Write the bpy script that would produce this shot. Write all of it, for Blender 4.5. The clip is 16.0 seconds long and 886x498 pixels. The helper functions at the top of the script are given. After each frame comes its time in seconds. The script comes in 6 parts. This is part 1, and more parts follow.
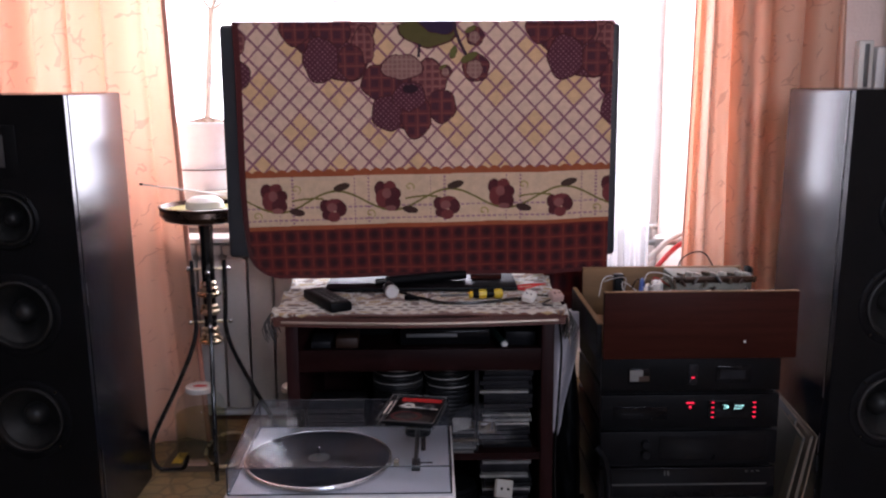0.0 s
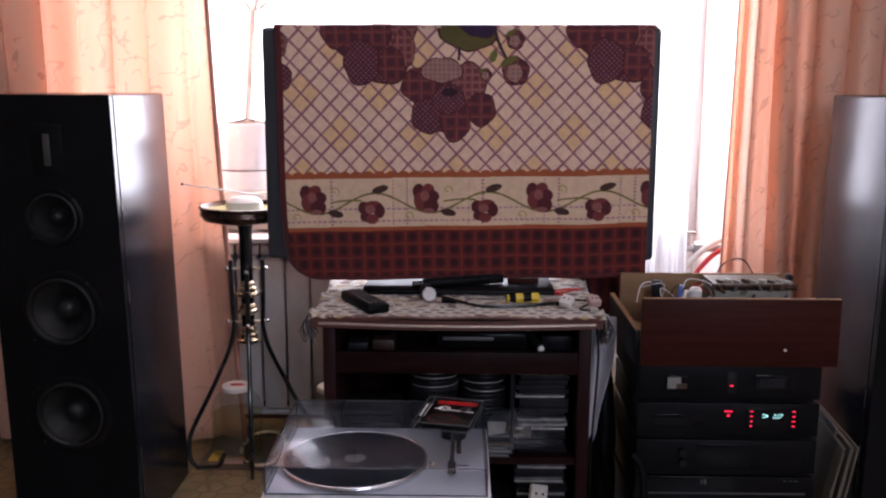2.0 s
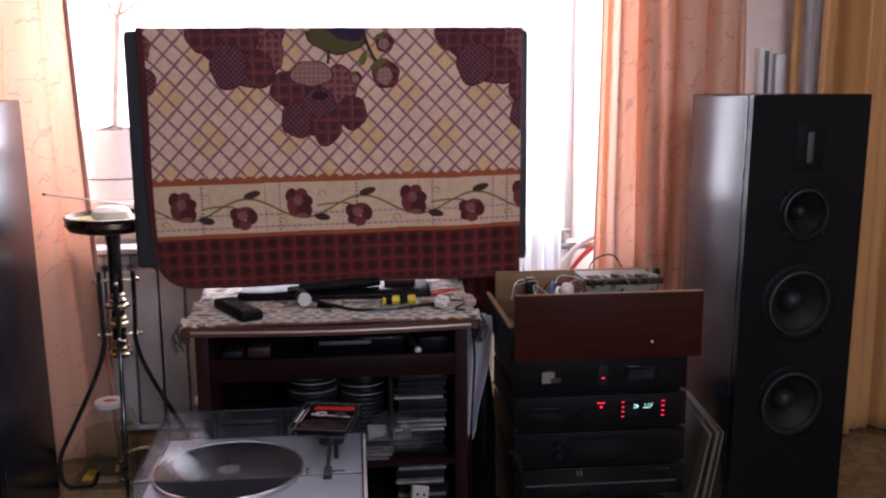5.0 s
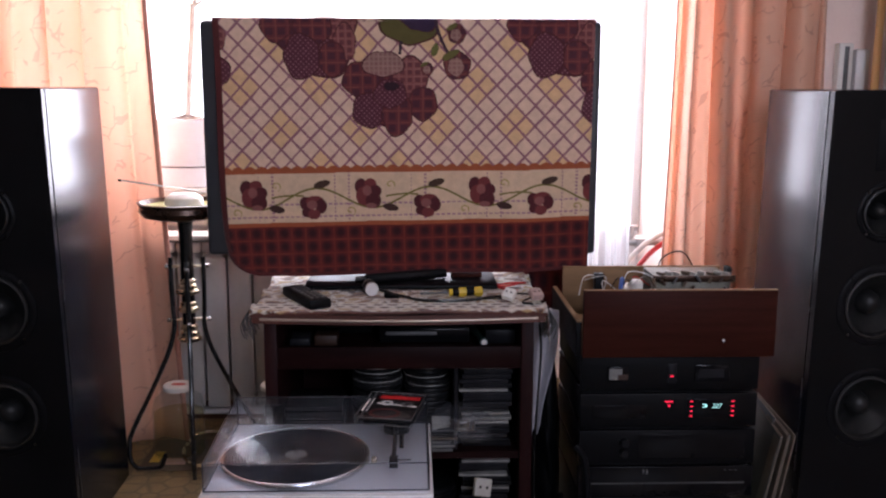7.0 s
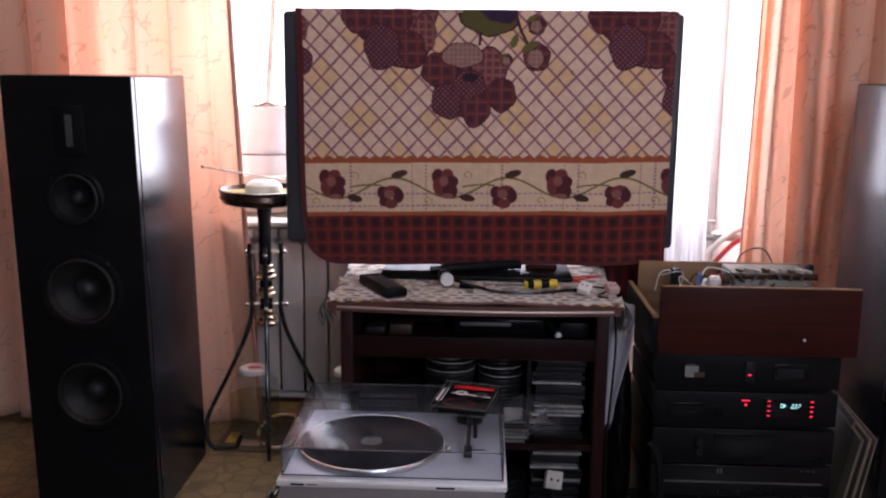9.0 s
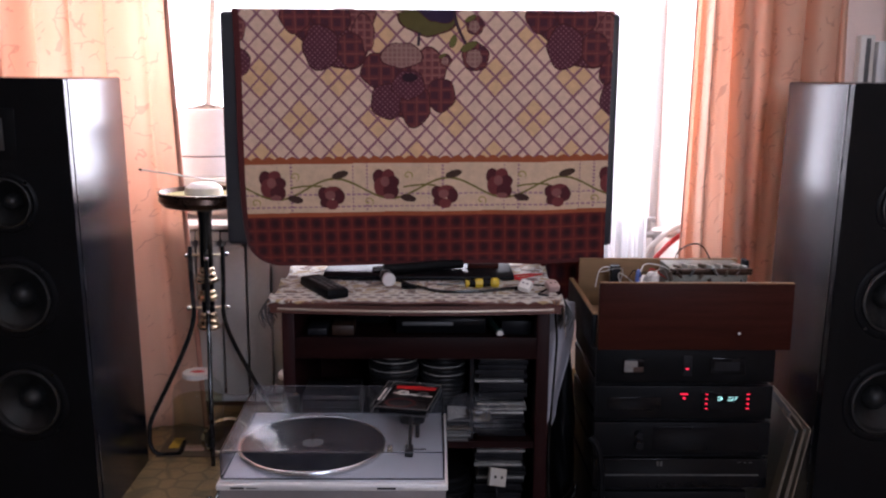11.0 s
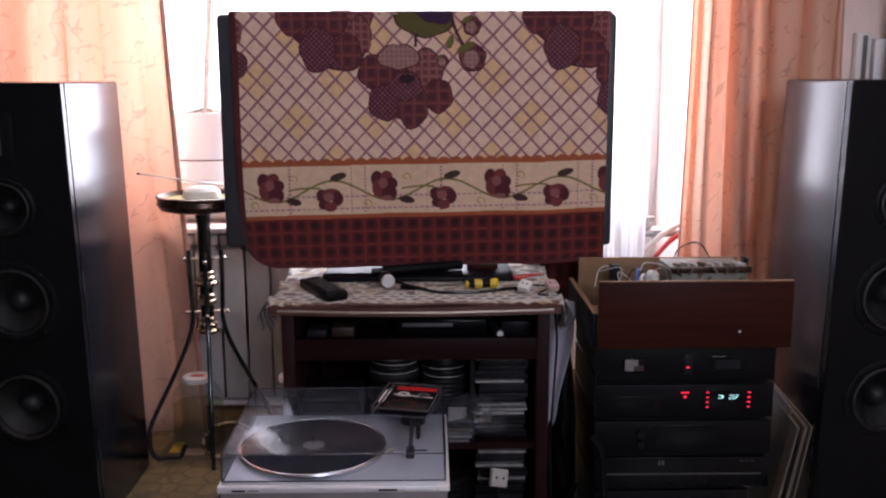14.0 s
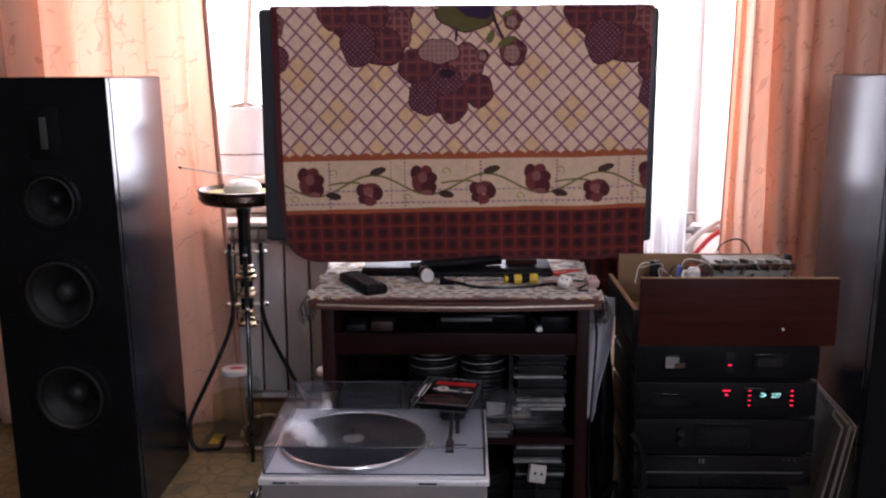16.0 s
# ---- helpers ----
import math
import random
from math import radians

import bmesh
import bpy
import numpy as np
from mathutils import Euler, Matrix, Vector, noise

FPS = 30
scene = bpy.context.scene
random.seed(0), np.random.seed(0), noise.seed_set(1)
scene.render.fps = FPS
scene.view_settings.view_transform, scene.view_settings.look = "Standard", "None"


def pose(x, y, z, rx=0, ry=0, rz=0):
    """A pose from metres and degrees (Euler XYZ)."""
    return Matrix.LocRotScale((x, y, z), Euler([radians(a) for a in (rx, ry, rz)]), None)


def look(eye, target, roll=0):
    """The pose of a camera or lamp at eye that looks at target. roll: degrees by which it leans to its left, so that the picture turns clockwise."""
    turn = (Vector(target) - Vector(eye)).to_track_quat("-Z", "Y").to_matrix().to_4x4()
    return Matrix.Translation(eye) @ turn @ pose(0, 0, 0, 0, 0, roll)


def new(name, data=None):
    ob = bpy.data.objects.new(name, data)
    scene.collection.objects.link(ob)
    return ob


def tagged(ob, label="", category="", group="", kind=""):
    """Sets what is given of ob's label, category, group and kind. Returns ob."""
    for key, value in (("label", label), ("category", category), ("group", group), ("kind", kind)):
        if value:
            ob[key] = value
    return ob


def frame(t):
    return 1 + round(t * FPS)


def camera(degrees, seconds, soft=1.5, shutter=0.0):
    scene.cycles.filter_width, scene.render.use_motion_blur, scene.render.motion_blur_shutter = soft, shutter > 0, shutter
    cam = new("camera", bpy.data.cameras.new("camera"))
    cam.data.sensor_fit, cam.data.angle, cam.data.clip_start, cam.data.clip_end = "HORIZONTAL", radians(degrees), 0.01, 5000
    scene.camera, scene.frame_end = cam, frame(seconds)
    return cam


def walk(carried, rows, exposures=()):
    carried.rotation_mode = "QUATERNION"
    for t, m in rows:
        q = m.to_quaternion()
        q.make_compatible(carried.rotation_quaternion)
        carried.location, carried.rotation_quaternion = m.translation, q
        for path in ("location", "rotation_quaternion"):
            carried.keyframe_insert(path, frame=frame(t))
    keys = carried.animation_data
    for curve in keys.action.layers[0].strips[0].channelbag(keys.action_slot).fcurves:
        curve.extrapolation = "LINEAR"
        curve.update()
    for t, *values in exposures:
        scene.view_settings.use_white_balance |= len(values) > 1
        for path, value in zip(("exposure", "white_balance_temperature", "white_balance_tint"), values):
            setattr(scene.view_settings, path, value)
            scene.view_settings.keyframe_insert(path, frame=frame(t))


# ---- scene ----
cam = camera(50.6, 16.0, soft=2.2)
# seconds, x, y, z, pitch, roll, yaw
PATH = [
    (0, -0.0006, -0.0010, 1.1322, -10.28, -0.34, -0.81),
    (0.5, -0.0041, -0.0054, 1.1346, -10.30, -0.19, -0.19),
    (1, -0.0120, -0.0062, 1.1324, -9.96, -0.13, 0.47),
    (1.5, -0.0121, -0.0059, 1.1347, -9.96, -0.25, 1.11),
    (2, -0.0131, -0.0031, 1.1323, -10.08, 0.12, 1.21),
    (2.5, -0.0160, 0.0003, 1.1311, -10.20, 0.28, 1.40),
    (3, -0.0161, -0.0010, 1.1317, -10.41, 0.17, 1.80),
    (3.5, -0.0027, -0.0031, 1.1356, -10.53, -0.06, 0.46),
    (4, 0.0132, -0.0033, 1.1343, -10.30, 0.04, -2.00),
    (4.2, 0.0190, -0.0040, 1.1330, -10.13, 0.00, -3.07),
    (5.2, 0.0330, -0.0050, 1.1270, -9.80, -0.50, -5.50),
    (6.3, 0.0270, -0.0055, 1.1215, -9.60, -0.68, -4.11),
    (6.5, 0.0220, -0.0051, 1.1200, -9.76, -0.60, -3.32),
    (7, 0.0090, 0.0021, 1.1166, -10.05, 0.18, -1.80),
    (7.5, -0.0049, 0.0024, 1.1216, -10.41, 0.50, -0.30),
    (8, -0.0137, -0.0026, 1.1268, -10.71, 0.63, 1.26),
    (8.2, -0.0170, -0.0035, 1.1268, -10.78, 0.65, 1.78),
    (9.2, -0.0170, -0.0050, 1.1240, -10.80, 0.66, 2.25),
    (10.3, 0.0025, -0.0057, 1.1214, -10.66, 0.60, 0.34),
    (10.5, 0.0057, -0.0058, 1.1214, -10.65, 0.58, -0.07),
    (11, 0.0124, -0.0084, 1.1250, -10.76, 0.38, -0.66),
    (11.5, 0.0127, -0.0086, 1.1237, -10.55, 0.34, -1.00),
    (12, 0.0170, -0.0072, 1.1212, -10.46, 0.25, -1.36),
    (12.5, 0.0170, -0.0086, 1.1214, -10.46, -0.12, -1.22),
    (13, 0.0145, -0.0077, 1.1224, -10.45, -0.24, -1.16),
    (13.5, 0.0140, -0.0108, 1.1210, -10.53, -0.19, -0.88),
    (14, 0.0116, -0.0065, 1.1192, -10.57, -0.19, -0.74),
    (14.5, 0.0053, -0.0040, 1.1207, -10.74, 0.00, 0.06),
    (15, 0.0009, -0.0047, 1.1175, -10.61, -0.19, 0.49),
    (15.5, -0.0005, -0.0040, 1.1195, -10.78, -0.16, 1.26),
    (16, -0.0026, -0.0052, 1.1183, -10.86, -0.21, 1.35),
]
walk(cam, [(t, pose(x, y, z, 90 + pitch, 0, yaw) @ pose(0, 0, 0, 0, 0, roll)) for t, x, y, z, pitch, roll, yaw in PATH],
     exposures=[(0, -0.06, 6100, 26), (16, -0.06, 6100, 26)])

# ---- light: an overcast sky outside the window, an added fill behind ----
world = bpy.data.worlds.new("world")
scene.world = world
world.use_nodes = True
wn = world.node_tree.nodes
sky = wn.new("ShaderNodeTexSky")
sky.sky_type, sky.sun_disc, sky.sun_elevation, sky.sun_rotation = "NISHITA", False, radians(40), radians(200)
wn["Background"].inputs["Strength"].default_value = 0.1
world.node_tree.links.new(sky.outputs[0], wn["Background"].inputs["Color"])

sun = new("sun", bpy.data.lights.new("sun", "SUN"))
sun.data.energy, sun.data.angle, sun.data.color = 1.0, radians(12), (1.0, 0.96, 0.9)
sun.matrix_world = look((0, 8, 6), (0, 2, 0))

SKY_GLOW = 4.0      # brightness of the white sky outside
WINDOW_WATTS = 82.0  # sky light entering by the window behind the television
REAR_FILL_WATTS = 48.0    # fill light from an added, unseen opening behind the camera


def opening_lamp(name, x, y, z, w, h, watts, rz, color):
    lamp = new(name, bpy.data.lights.new(name, "AREA"))
    lamp.data.shape, lamp.data.size, lamp.data.size_y = "RECTANGLE", w, h
    lamp.data.energy, lamp.data.color = watts, color
    lamp.matrix_world = pose(x, y, z, 90, 0, rz)
    return lamp


opening_lamp("sky_light", -0.25, 3.44, 1.52, 1.88, 1.45, WINDOW_WATTS, 180, (0.95, 0.98, 1.0))
# no window is known here: this lamp is added to light the fronts
opening_lamp("sky_light", 1.0, -1.85, 1.85, 1.3, 0.9, REAR_FILL_WATTS, 0, (0.84, 0.92, 1.0))

# ---- materials ----
def nodes_of(name):
    m = bpy.data.materials.new(name)
    m.use_nodes = True
    t = m.node_tree
    return m, t, t.nodes["Principled BSDF"], t.nodes["Material Output"]


def link(t, a, b):
    t.links.new(a, b)


def mat(name, color, rough=0.5, metal=0.0, vary=0.15, scale=12.0, bump=0.0, bump_scale=200.0, stretch=(1, 1, 1),
        color2=None, coat=0.0, spec=0.5, per_object=0.0):
    """A worn surface: base colour drifting between two tones at two scales, with fine relief."""
    m, t, p, out = nodes_of(name)
    tc = t.nodes.new("ShaderNodeTexCoord")
    mp = t.nodes.new("ShaderNodeMapping")
    mp.inputs["Scale"].default_value = stretch
    link(t, tc.outputs["Object"], mp.inputs["Vector"])
    n1 = t.nodes.new("ShaderNodeTexNoise")
    n1.inputs["Scale"].default_value, n1.inputs["Detail"].default_value = scale, 6
    link(t, mp.outputs[0], n1.inputs["Vector"])
    n2 = t.nodes.new("ShaderNodeTexNoise")
    n2.inputs["Scale"].default_value, n2.inputs["Detail"].default_value = scale * 9, 3
    link(t, mp.outputs[0], n2.inputs["Vector"])
    add = t.nodes.new("ShaderNodeMath")
    add.operation = "MULTIPLY_ADD"
    link(t, n2.outputs[0], add.inputs[0])
    add.inputs[1].default_value = 0.4
    link(t, n1.outputs[0], add.inputs[2])
    ramp = t.nodes.new("ShaderNodeMapRange")
    ramp.inputs[1].default_value, ramp.inputs[2].default_value = 0.45, 0.95
    link(t, add.outputs[0], ramp.inputs[0])
    mix = t.nodes.new("ShaderNodeMix")
    mix.data_type = "RGBA"
    lo = [c * (1 - vary) for c in color]
    hi = color2 or [min(1, c * (1 + vary)) for c in color]
    mix.inputs[6].default_value, mix.inputs[7].default_value = (*lo, 1), (*hi, 1)
    link(t, ramp.outputs[0], mix.inputs[0])
    last = mix.outputs[2]
    if per_object:
        info = t.nodes.new("ShaderNodeObjectInfo")
        hsv = t.nodes.new("ShaderNodeHueSaturation")
        mr = t.nodes.new("ShaderNodeMapRange")
        mr.inputs[3].default_value, mr.inputs[4].default_value = 1 - per_object, 1 + per_object
        link(t, info.outputs["Random"], mr.inputs[0])
        link(t, mr.outputs[0], hsv.inputs["Value"])
        link(t, last, hsv.inputs["Color"])
        last = hsv.outputs[0]
    link(t, last, p.inputs["Base Color"])
    rr = t.nodes.new("ShaderNodeMapRange")
    rr.inputs[3].default_value, rr.inputs[4].default_value = max(0.02, rough - 0.08), min(1, rough + 0.1)
    link(t, n1.outputs[0], rr.inputs[0])
    link(t, rr.outputs[0], p.inputs["Roughness"])
    p.inputs["Metallic"].default_value = metal
    p.inputs["Coat Weight"].default_value = coat
    p.inputs["Specular IOR Level"].default_value = spec
    if bump:
        n3 = t.nodes.new("ShaderNodeTexNoise")
        n3.inputs["Scale"].default_value, n3.inputs["Detail"].default_value = bump_scale, 4
        link(t, mp.outputs[0], n3.inputs["Vector"])
        b = t.nodes.new("ShaderNodeBump")
        b.inputs["Strength"].default_value, b.inputs["Distance"].default_value = bump, 0.004
        link(t, n3.outputs[0], b.inputs["Height"])
        link(t, b.outputs[0], p.inputs["Normal"])
    return m


def glass(name, color=(1, 1, 1), rough=0.02, ior=1.45):
    m, t, p, out = nodes_of(name)
    p.inputs["Base Color"].default_value = (*color, 1)
    p.inputs["Transmission Weight"].default_value = 1.0
    p.inputs["Roughness"].default_value, p.inputs["IOR"].default_value = rough, ior
    return m


def glow(name, color, strength):
    m, t, p, out = nodes_of(name)
    p.inputs["Base Color"].default_value = (*[c * 0.3 for c in color], 1)
    p.inputs["Emission Color"].default_value = (*color, 1)
    p.inputs["Emission Strength"].default_value = strength
    return m


def cloth(name, color, color2, through_weight, see_weight=0.0, marks=None, mark_scale=9.0, rough=0.7, sheen=0.2, passing=None):
    """Thin woven cloth that lets light through; marks: a colour of woven squiggles; passing: two tones of the light let through."""
    m, t, p, out = nodes_of(name)
    tc = t.nodes.new("ShaderNodeTexCoord")
    n1 = t.nodes.new("ShaderNodeTexNoise")
    n1.inputs["Scale"].default_value, n1.inputs["Detail"].default_value = 3.0, 6
    link(t, tc.outputs["Object"], n1.inputs["Vector"])
    mix = t.nodes.new("ShaderNodeMix")
    mix.data_type = "RGBA"
    mix.inputs[6].default_value, mix.inputs[7].default_value = (*color, 1), (*color2, 1)
    link(t, n1.outputs[0], mix.inputs[0])
    last = mix.outputs[2]
    lit = last
    if passing:
        mix2 = t.nodes.new("ShaderNodeMix")
        mix2.data_type = "RGBA"
        mix2.inputs[6].default_value, mix2.inputs[7].default_value = (*passing[0], 1), (*passing[1], 1)
        link(t, n1.outputs[0], mix2.inputs[0])
        lit = mix2.outputs[2]
    if marks:
        # thin forked strokes: the edges of long cells, broken up by a noise
        mp = t.nodes.new("ShaderNodeMapping")
        mp.vector_type = "TEXTURE"
        mp.inputs["Rotation"].default_value = (0, 0.95, 0)
        mp.inputs["Scale"].default_value = (1, 1.6, 2.2)
        link(t, tc.outputs["Object"], mp.inputs["Vector"])
        a = t.nodes.new("ShaderNodeTexVoronoi")
        a.feature = "DISTANCE_TO_EDGE"
        a.inputs["Scale"].default_value = mark_scale
        bend = t.nodes.new("ShaderNodeTexNoise")
        bend.inputs["Scale"].default_value, bend.inputs["Detail"].default_value = 14, 1
        link(t, tc.outputs["Object"], bend.inputs["Vector"])
        bent = t.nodes.new("ShaderNodeVectorMath")
        bent.operation = "MULTIPLY_ADD"
        bent.inputs[1].default_value = (0.07, 0.07, 0.07)
        link(t, bend.outputs["Color"], bent.inputs[0])
        link(t, mp.outputs[0], bent.inputs[2])
        link(t, bent.outputs[0], a.inputs["Vector"])
        lt = t.nodes.new("ShaderNodeMath")
        lt.operation = "LESS_THAN"
        lt.inputs[1].default_value = 0.024
        link(t, a.outputs["Distance"], lt.inputs[0])
        bn = t.nodes.new("ShaderNodeTexNoise")
        bn.inputs["Scale"].default_value = mark_scale * 1.7
        bn.inputs["Detail"].default_value = 0
        link(t, tc.outputs["Object"], bn.inputs["Vector"])
        gt = t.nodes.new("ShaderNodeMath")
        gt.operation = "GREATER_THAN"
        gt.inputs[1].default_value = 0.54
        link(t, bn.outputs[0], gt.inputs[0])
        mu = t.nodes.new("ShaderNodeMath")
        mu.operation = "MULTIPLY"
        link(t, lt.outputs[0], mu.inputs[0])
        link(t, gt.outputs[0], mu.inputs[1])
        mk = t.nodes.new("ShaderNodeMix")
        mk.data_type = "RGBA"
        mk.inputs[7].default_value = (*marks, 1)
        link(t, mu.outputs[0], mk.inputs[0])
        link(t, last, mk.inputs[6])
        last = mk.outputs[2]
    link(t, last, p.inputs["Base Color"])
    p.inputs["Roughness"].default_value = rough
    p.inputs["Sheen Weight"].default_value = sheen
    w = t.nodes.new("ShaderNodeTexNoise")
    w.inputs["Scale"].default_value = 500
    link(t, tc.outputs["Object"], w.inputs["Vector"])
    b = t.nodes.new("ShaderNodeBump")
    b.inputs["Strength"].default_value, b.inputs["Distance"].default_value = 0.25, 0.002
    link(t, w.outputs[0], b.inputs["Height"])
    link(t, b.outputs[0], p.inputs["Normal"])
    tr = t.nodes.new("ShaderNodeBsdfTranslucent")
    link(t, lit, tr.inputs["Color"])
    ms = t.nodes.new("ShaderNodeMixShader")
    ms.inputs[0].default_value = through_weight
    link(t, p.outputs[0], ms.inputs[1])
    link(t, tr.outputs[0], ms.inputs[2])
    end = ms.outputs[0]
    if see_weight:
        tp = t.nodes.new("ShaderNodeBsdfTransparent")
        m2 = t.nodes.new("ShaderNodeMixShader")
        m2.inputs[0].default_value = see_weight
        link(t, end, m2.inputs[1])
        link(t, tp.outputs[0], m2.inputs[2])
        end = m2.outputs[0]
    link(t, end, out.inputs["Surface"])
    return m


def painted(name, attribute, rough=0.9, bump=0.6, bump_scale=700.0, through_weight=0.0):
    """Printed cloth: the print is held by the mesh as a colour attribute."""
    m, t, p, out = nodes_of(name)
    a = t.nodes.new("ShaderNodeVertexColor")
    a.layer_name = attribute
    tc = t.nodes.new("ShaderNodeTexCoord")
    n = t.nodes.new("ShaderNodeTexNoise")
    n.inputs["Scale"].default_value, n.inputs["Detail"].default_value = 60, 8
    link(t, tc.outputs["Object"], n.inputs["Vector"])
    mr = t.nodes.new("ShaderNodeMapRange")
    mr.inputs[3].default_value, mr.inputs[4].default_value = 0.78, 1.18
    link(t, n.outputs[0], mr.inputs[0])
    hs = t.nodes.new("ShaderNodeHueSaturation")
    link(t, mr.outputs[0], hs.inputs["Value"])
    link(t, a.outputs[0], hs.inputs["Color"])
    link(t, hs.outputs[0], p.inputs["Base Color"])
    p.inputs["Roughness"].default_value = rough
    p.inputs["Sheen Weight"].default_value = 0.25
    p.inputs["Specular IOR Level"].default_value = 0.2
    f = t.nodes.new("ShaderNodeTexNoise")
    f.inputs["Scale"].default_value, f.inputs["Detail"].default_value = bump_scale, 2
    link(t, tc.outputs["Object"], f.inputs["Vector"])
    b = t.nodes.new("ShaderNodeBump")
    b.inputs["Strength"].default_value, b.inputs["Distance"].default_value = bump, 0.003
    link(t, f.outputs[0], b.inputs["Height"])
    link(t, b.outputs[0], p.inputs["Normal"])
    return m


def thin(name, color, rough, dust=0.0):
    """Thin clear plastic: tinted see-through with a glossy skin and a film of dust."""
    m, t, p, out = nodes_of(name)
    t.nodes.remove(p)
    tp = t.nodes.new("ShaderNodeBsdfTransparent")
    tp.inputs[0].default_value = (*color, 1)
    gl = t.nodes.new("ShaderNodeBsdfGlossy")
    gl.inputs["Roughness"].default_value = rough
    n = t.nodes.new("ShaderNodeTexNoise")
    n.inputs["Scale"].default_value, n.inputs["Detail"].default_value = 18, 8
    mr = t.nodes.new("ShaderNodeMapRange")
    mr.inputs[3].default_value, mr.inputs[4].default_value = rough * 0.6, rough * 2.2
    link(t, n.outputs[0], mr.inputs[0])
    link(t, mr.outputs[0], gl.inputs["Roughness"])
    lw = t.nodes.new("ShaderNodeLayerWeight")
    pw = t.nodes.new("ShaderNodeMath")
    pw.operation = "POWER"
    pw.inputs[1].default_value = 5.0
    link(t, lw.outputs["Facing"], pw.inputs[0])
    fr = t.nodes.new("ShaderNodeMath")
    fr.operation = "MULTIPLY_ADD"
    fr.inputs[1].default_value, fr.inputs[2].default_value = 0.34, 0.020
    link(t, pw.outputs[0], fr.inputs[0])
    ms = t.nodes.new("ShaderNodeMixShader")
    link(t, fr.outputs[0], ms.inputs[0])
    link(t, tp.outputs[0], ms.inputs[1])
    link(t, gl.outputs[0], ms.inputs[2])
    end = ms.outputs[0]
    if dust:
        film_of_dust = t.nodes.new("ShaderNodeBsdfDiffuse")
        film_of_dust.inputs[0].default_value = (0.62, 0.64, 0.70, 1)
        n2 = t.nodes.new("ShaderNodeTexNoise")
        n2.inputs["Scale"].default_value, n2.inputs["Detail"].default_value = 4, 10
        m2 = t.nodes.new("ShaderNodeMapRange")
        m2.inputs[1].default_value, m2.inputs[2].default_value = 0.3, 0.7
        m2.inputs[3].default_value, m2.inputs[4].default_value = dust * 0.4, dust * 1.6
        link(t, n2.outputs[0], m2.inputs[0])
        m3 = t.nodes.new("ShaderNodeMixShader")
        link(t, m2.outputs[0], m3.inputs[0])
        link(t, end, m3.inputs[1])
        link(t, film_of_dust.outputs[0], m3.inputs[2])
        end = m3.outputs[0]
    link(t, end, out.inputs["Surface"])
    return m


M = {}
# for walls out of view: dark, to keep reflections of the room low
M["unseen_brown"] = mat("unseen_wall_brown", (0.20, 0.145, 0.115), 0.85, vary=0.1, scale=3, bump=0.4, bump_scale=90)
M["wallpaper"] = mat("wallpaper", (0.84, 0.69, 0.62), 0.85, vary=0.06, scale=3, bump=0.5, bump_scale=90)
M["plaster"] = mat("plaster", (0.72, 0.68, 0.66), 0.9, vary=0.05, scale=3, bump=0.3, bump_scale=120)
M["ceiling"] = mat("ceiling_paint", (0.80, 0.79, 0.76), 0.9, vary=0.03, scale=2, bump=0.15)
M["linoleum"] = mat("linoleum", (0.19, 0.13, 0.055), 0.42, vary=0.3, scale=14, bump=0.15, color2=(0.27, 0.19, 0.085))
M["acrylic_edge"] = mat("acrylic_edge", (0.03, 0.033, 0.04), 0.2, vary=0.2, scale=20)
M["pale_spine"] = mat("pale_spine", (0.25, 0.245, 0.23), 0.5, vary=0.3, scale=30, per_object=0.3)


def patterned_floor(m):
    """Adds the linoleum's worn pattern of rounded cells."""
    t = m.node_tree
    p = t.nodes["Principled BSDF"]
    src = p.inputs["Base Color"].links[0].from_socket
    tc = t.nodes.new("ShaderNodeTexCoord")
    vo = t.nodes.new("ShaderNodeTexVoronoi")
    vo.feature = "DISTANCE_TO_EDGE"
    vo.inputs["Scale"].default_value, vo.inputs["Randomness"].default_value = 17, 0.7
    link(t, tc.outputs["Object"], vo.inputs["Vector"])
    mr = t.nodes.new("ShaderNodeMapRange")
    mr.inputs[1].default_value, mr.inputs[2].default_value = 0.02, 0.10
    mr.inputs[3].default_value, mr.inputs[4].default_value = 0.55, 1.0
    link(t, vo.outputs["Distance"], mr.inputs[0])
    hs = t.nodes.new("ShaderNodeHueSaturation")
    link(t, mr.outputs[0], hs.inputs["Value"])
    link(t, src, hs.inputs["Color"])
    link(t, hs.outputs[0], p.inputs["Base Color"])


patterned_floor(M["linoleum"])
M["baseboard"] = mat("brown_paint", (0.11, 0.045, 0.025), 0.4, vary=0.25, scale=9, stretch=(0.3, 1, 1))
M["white_paint"] = mat("white_paint", (0.76, 0.76, 0.75), 0.4, vary=0.05, scale=6, bump=0.1)
M["radiator"] = mat("radiator_enamel", (0.46, 0.45, 0.42), 0.45, vary=0.08, scale=9, bump=0.08)
M["black_vinyl"] = mat("black_ash_vinyl", (0.006, 0.006, 0.007), 0.40, spec=0.08, vary=0.3, scale=5, bump=0.12, bump_scale=160, stretch=(6, 6, 0.5))
M["black_lacquer"] = mat("black_lacquer", (0.0050, 0.0070, 0.0125), 0.20, spec=0.16, vary=0.15, scale=3, bump=0.02, bump_scale=90)
M["black_baffle"] = mat("black_baffle_paint", (0.0037, 0.0037, 0.0042), 0.52, vary=0.25, scale=8, spec=0.10, bump=0.1, bump_scale=500)
M["ribbon"] = mat("grey_ribbon", (0.045, 0.043, 0.042), 0.45, vary=0.15, scale=30)
M["rubber"] = mat("black_rubber", (0.007, 0.007, 0.007), 0.45, vary=0.2, scale=20)
M["dust_cap"] = mat("grey_dust_cap", (0.011, 0.0115, 0.012), 0.42, spec=0.3, vary=0.2, scale=20)
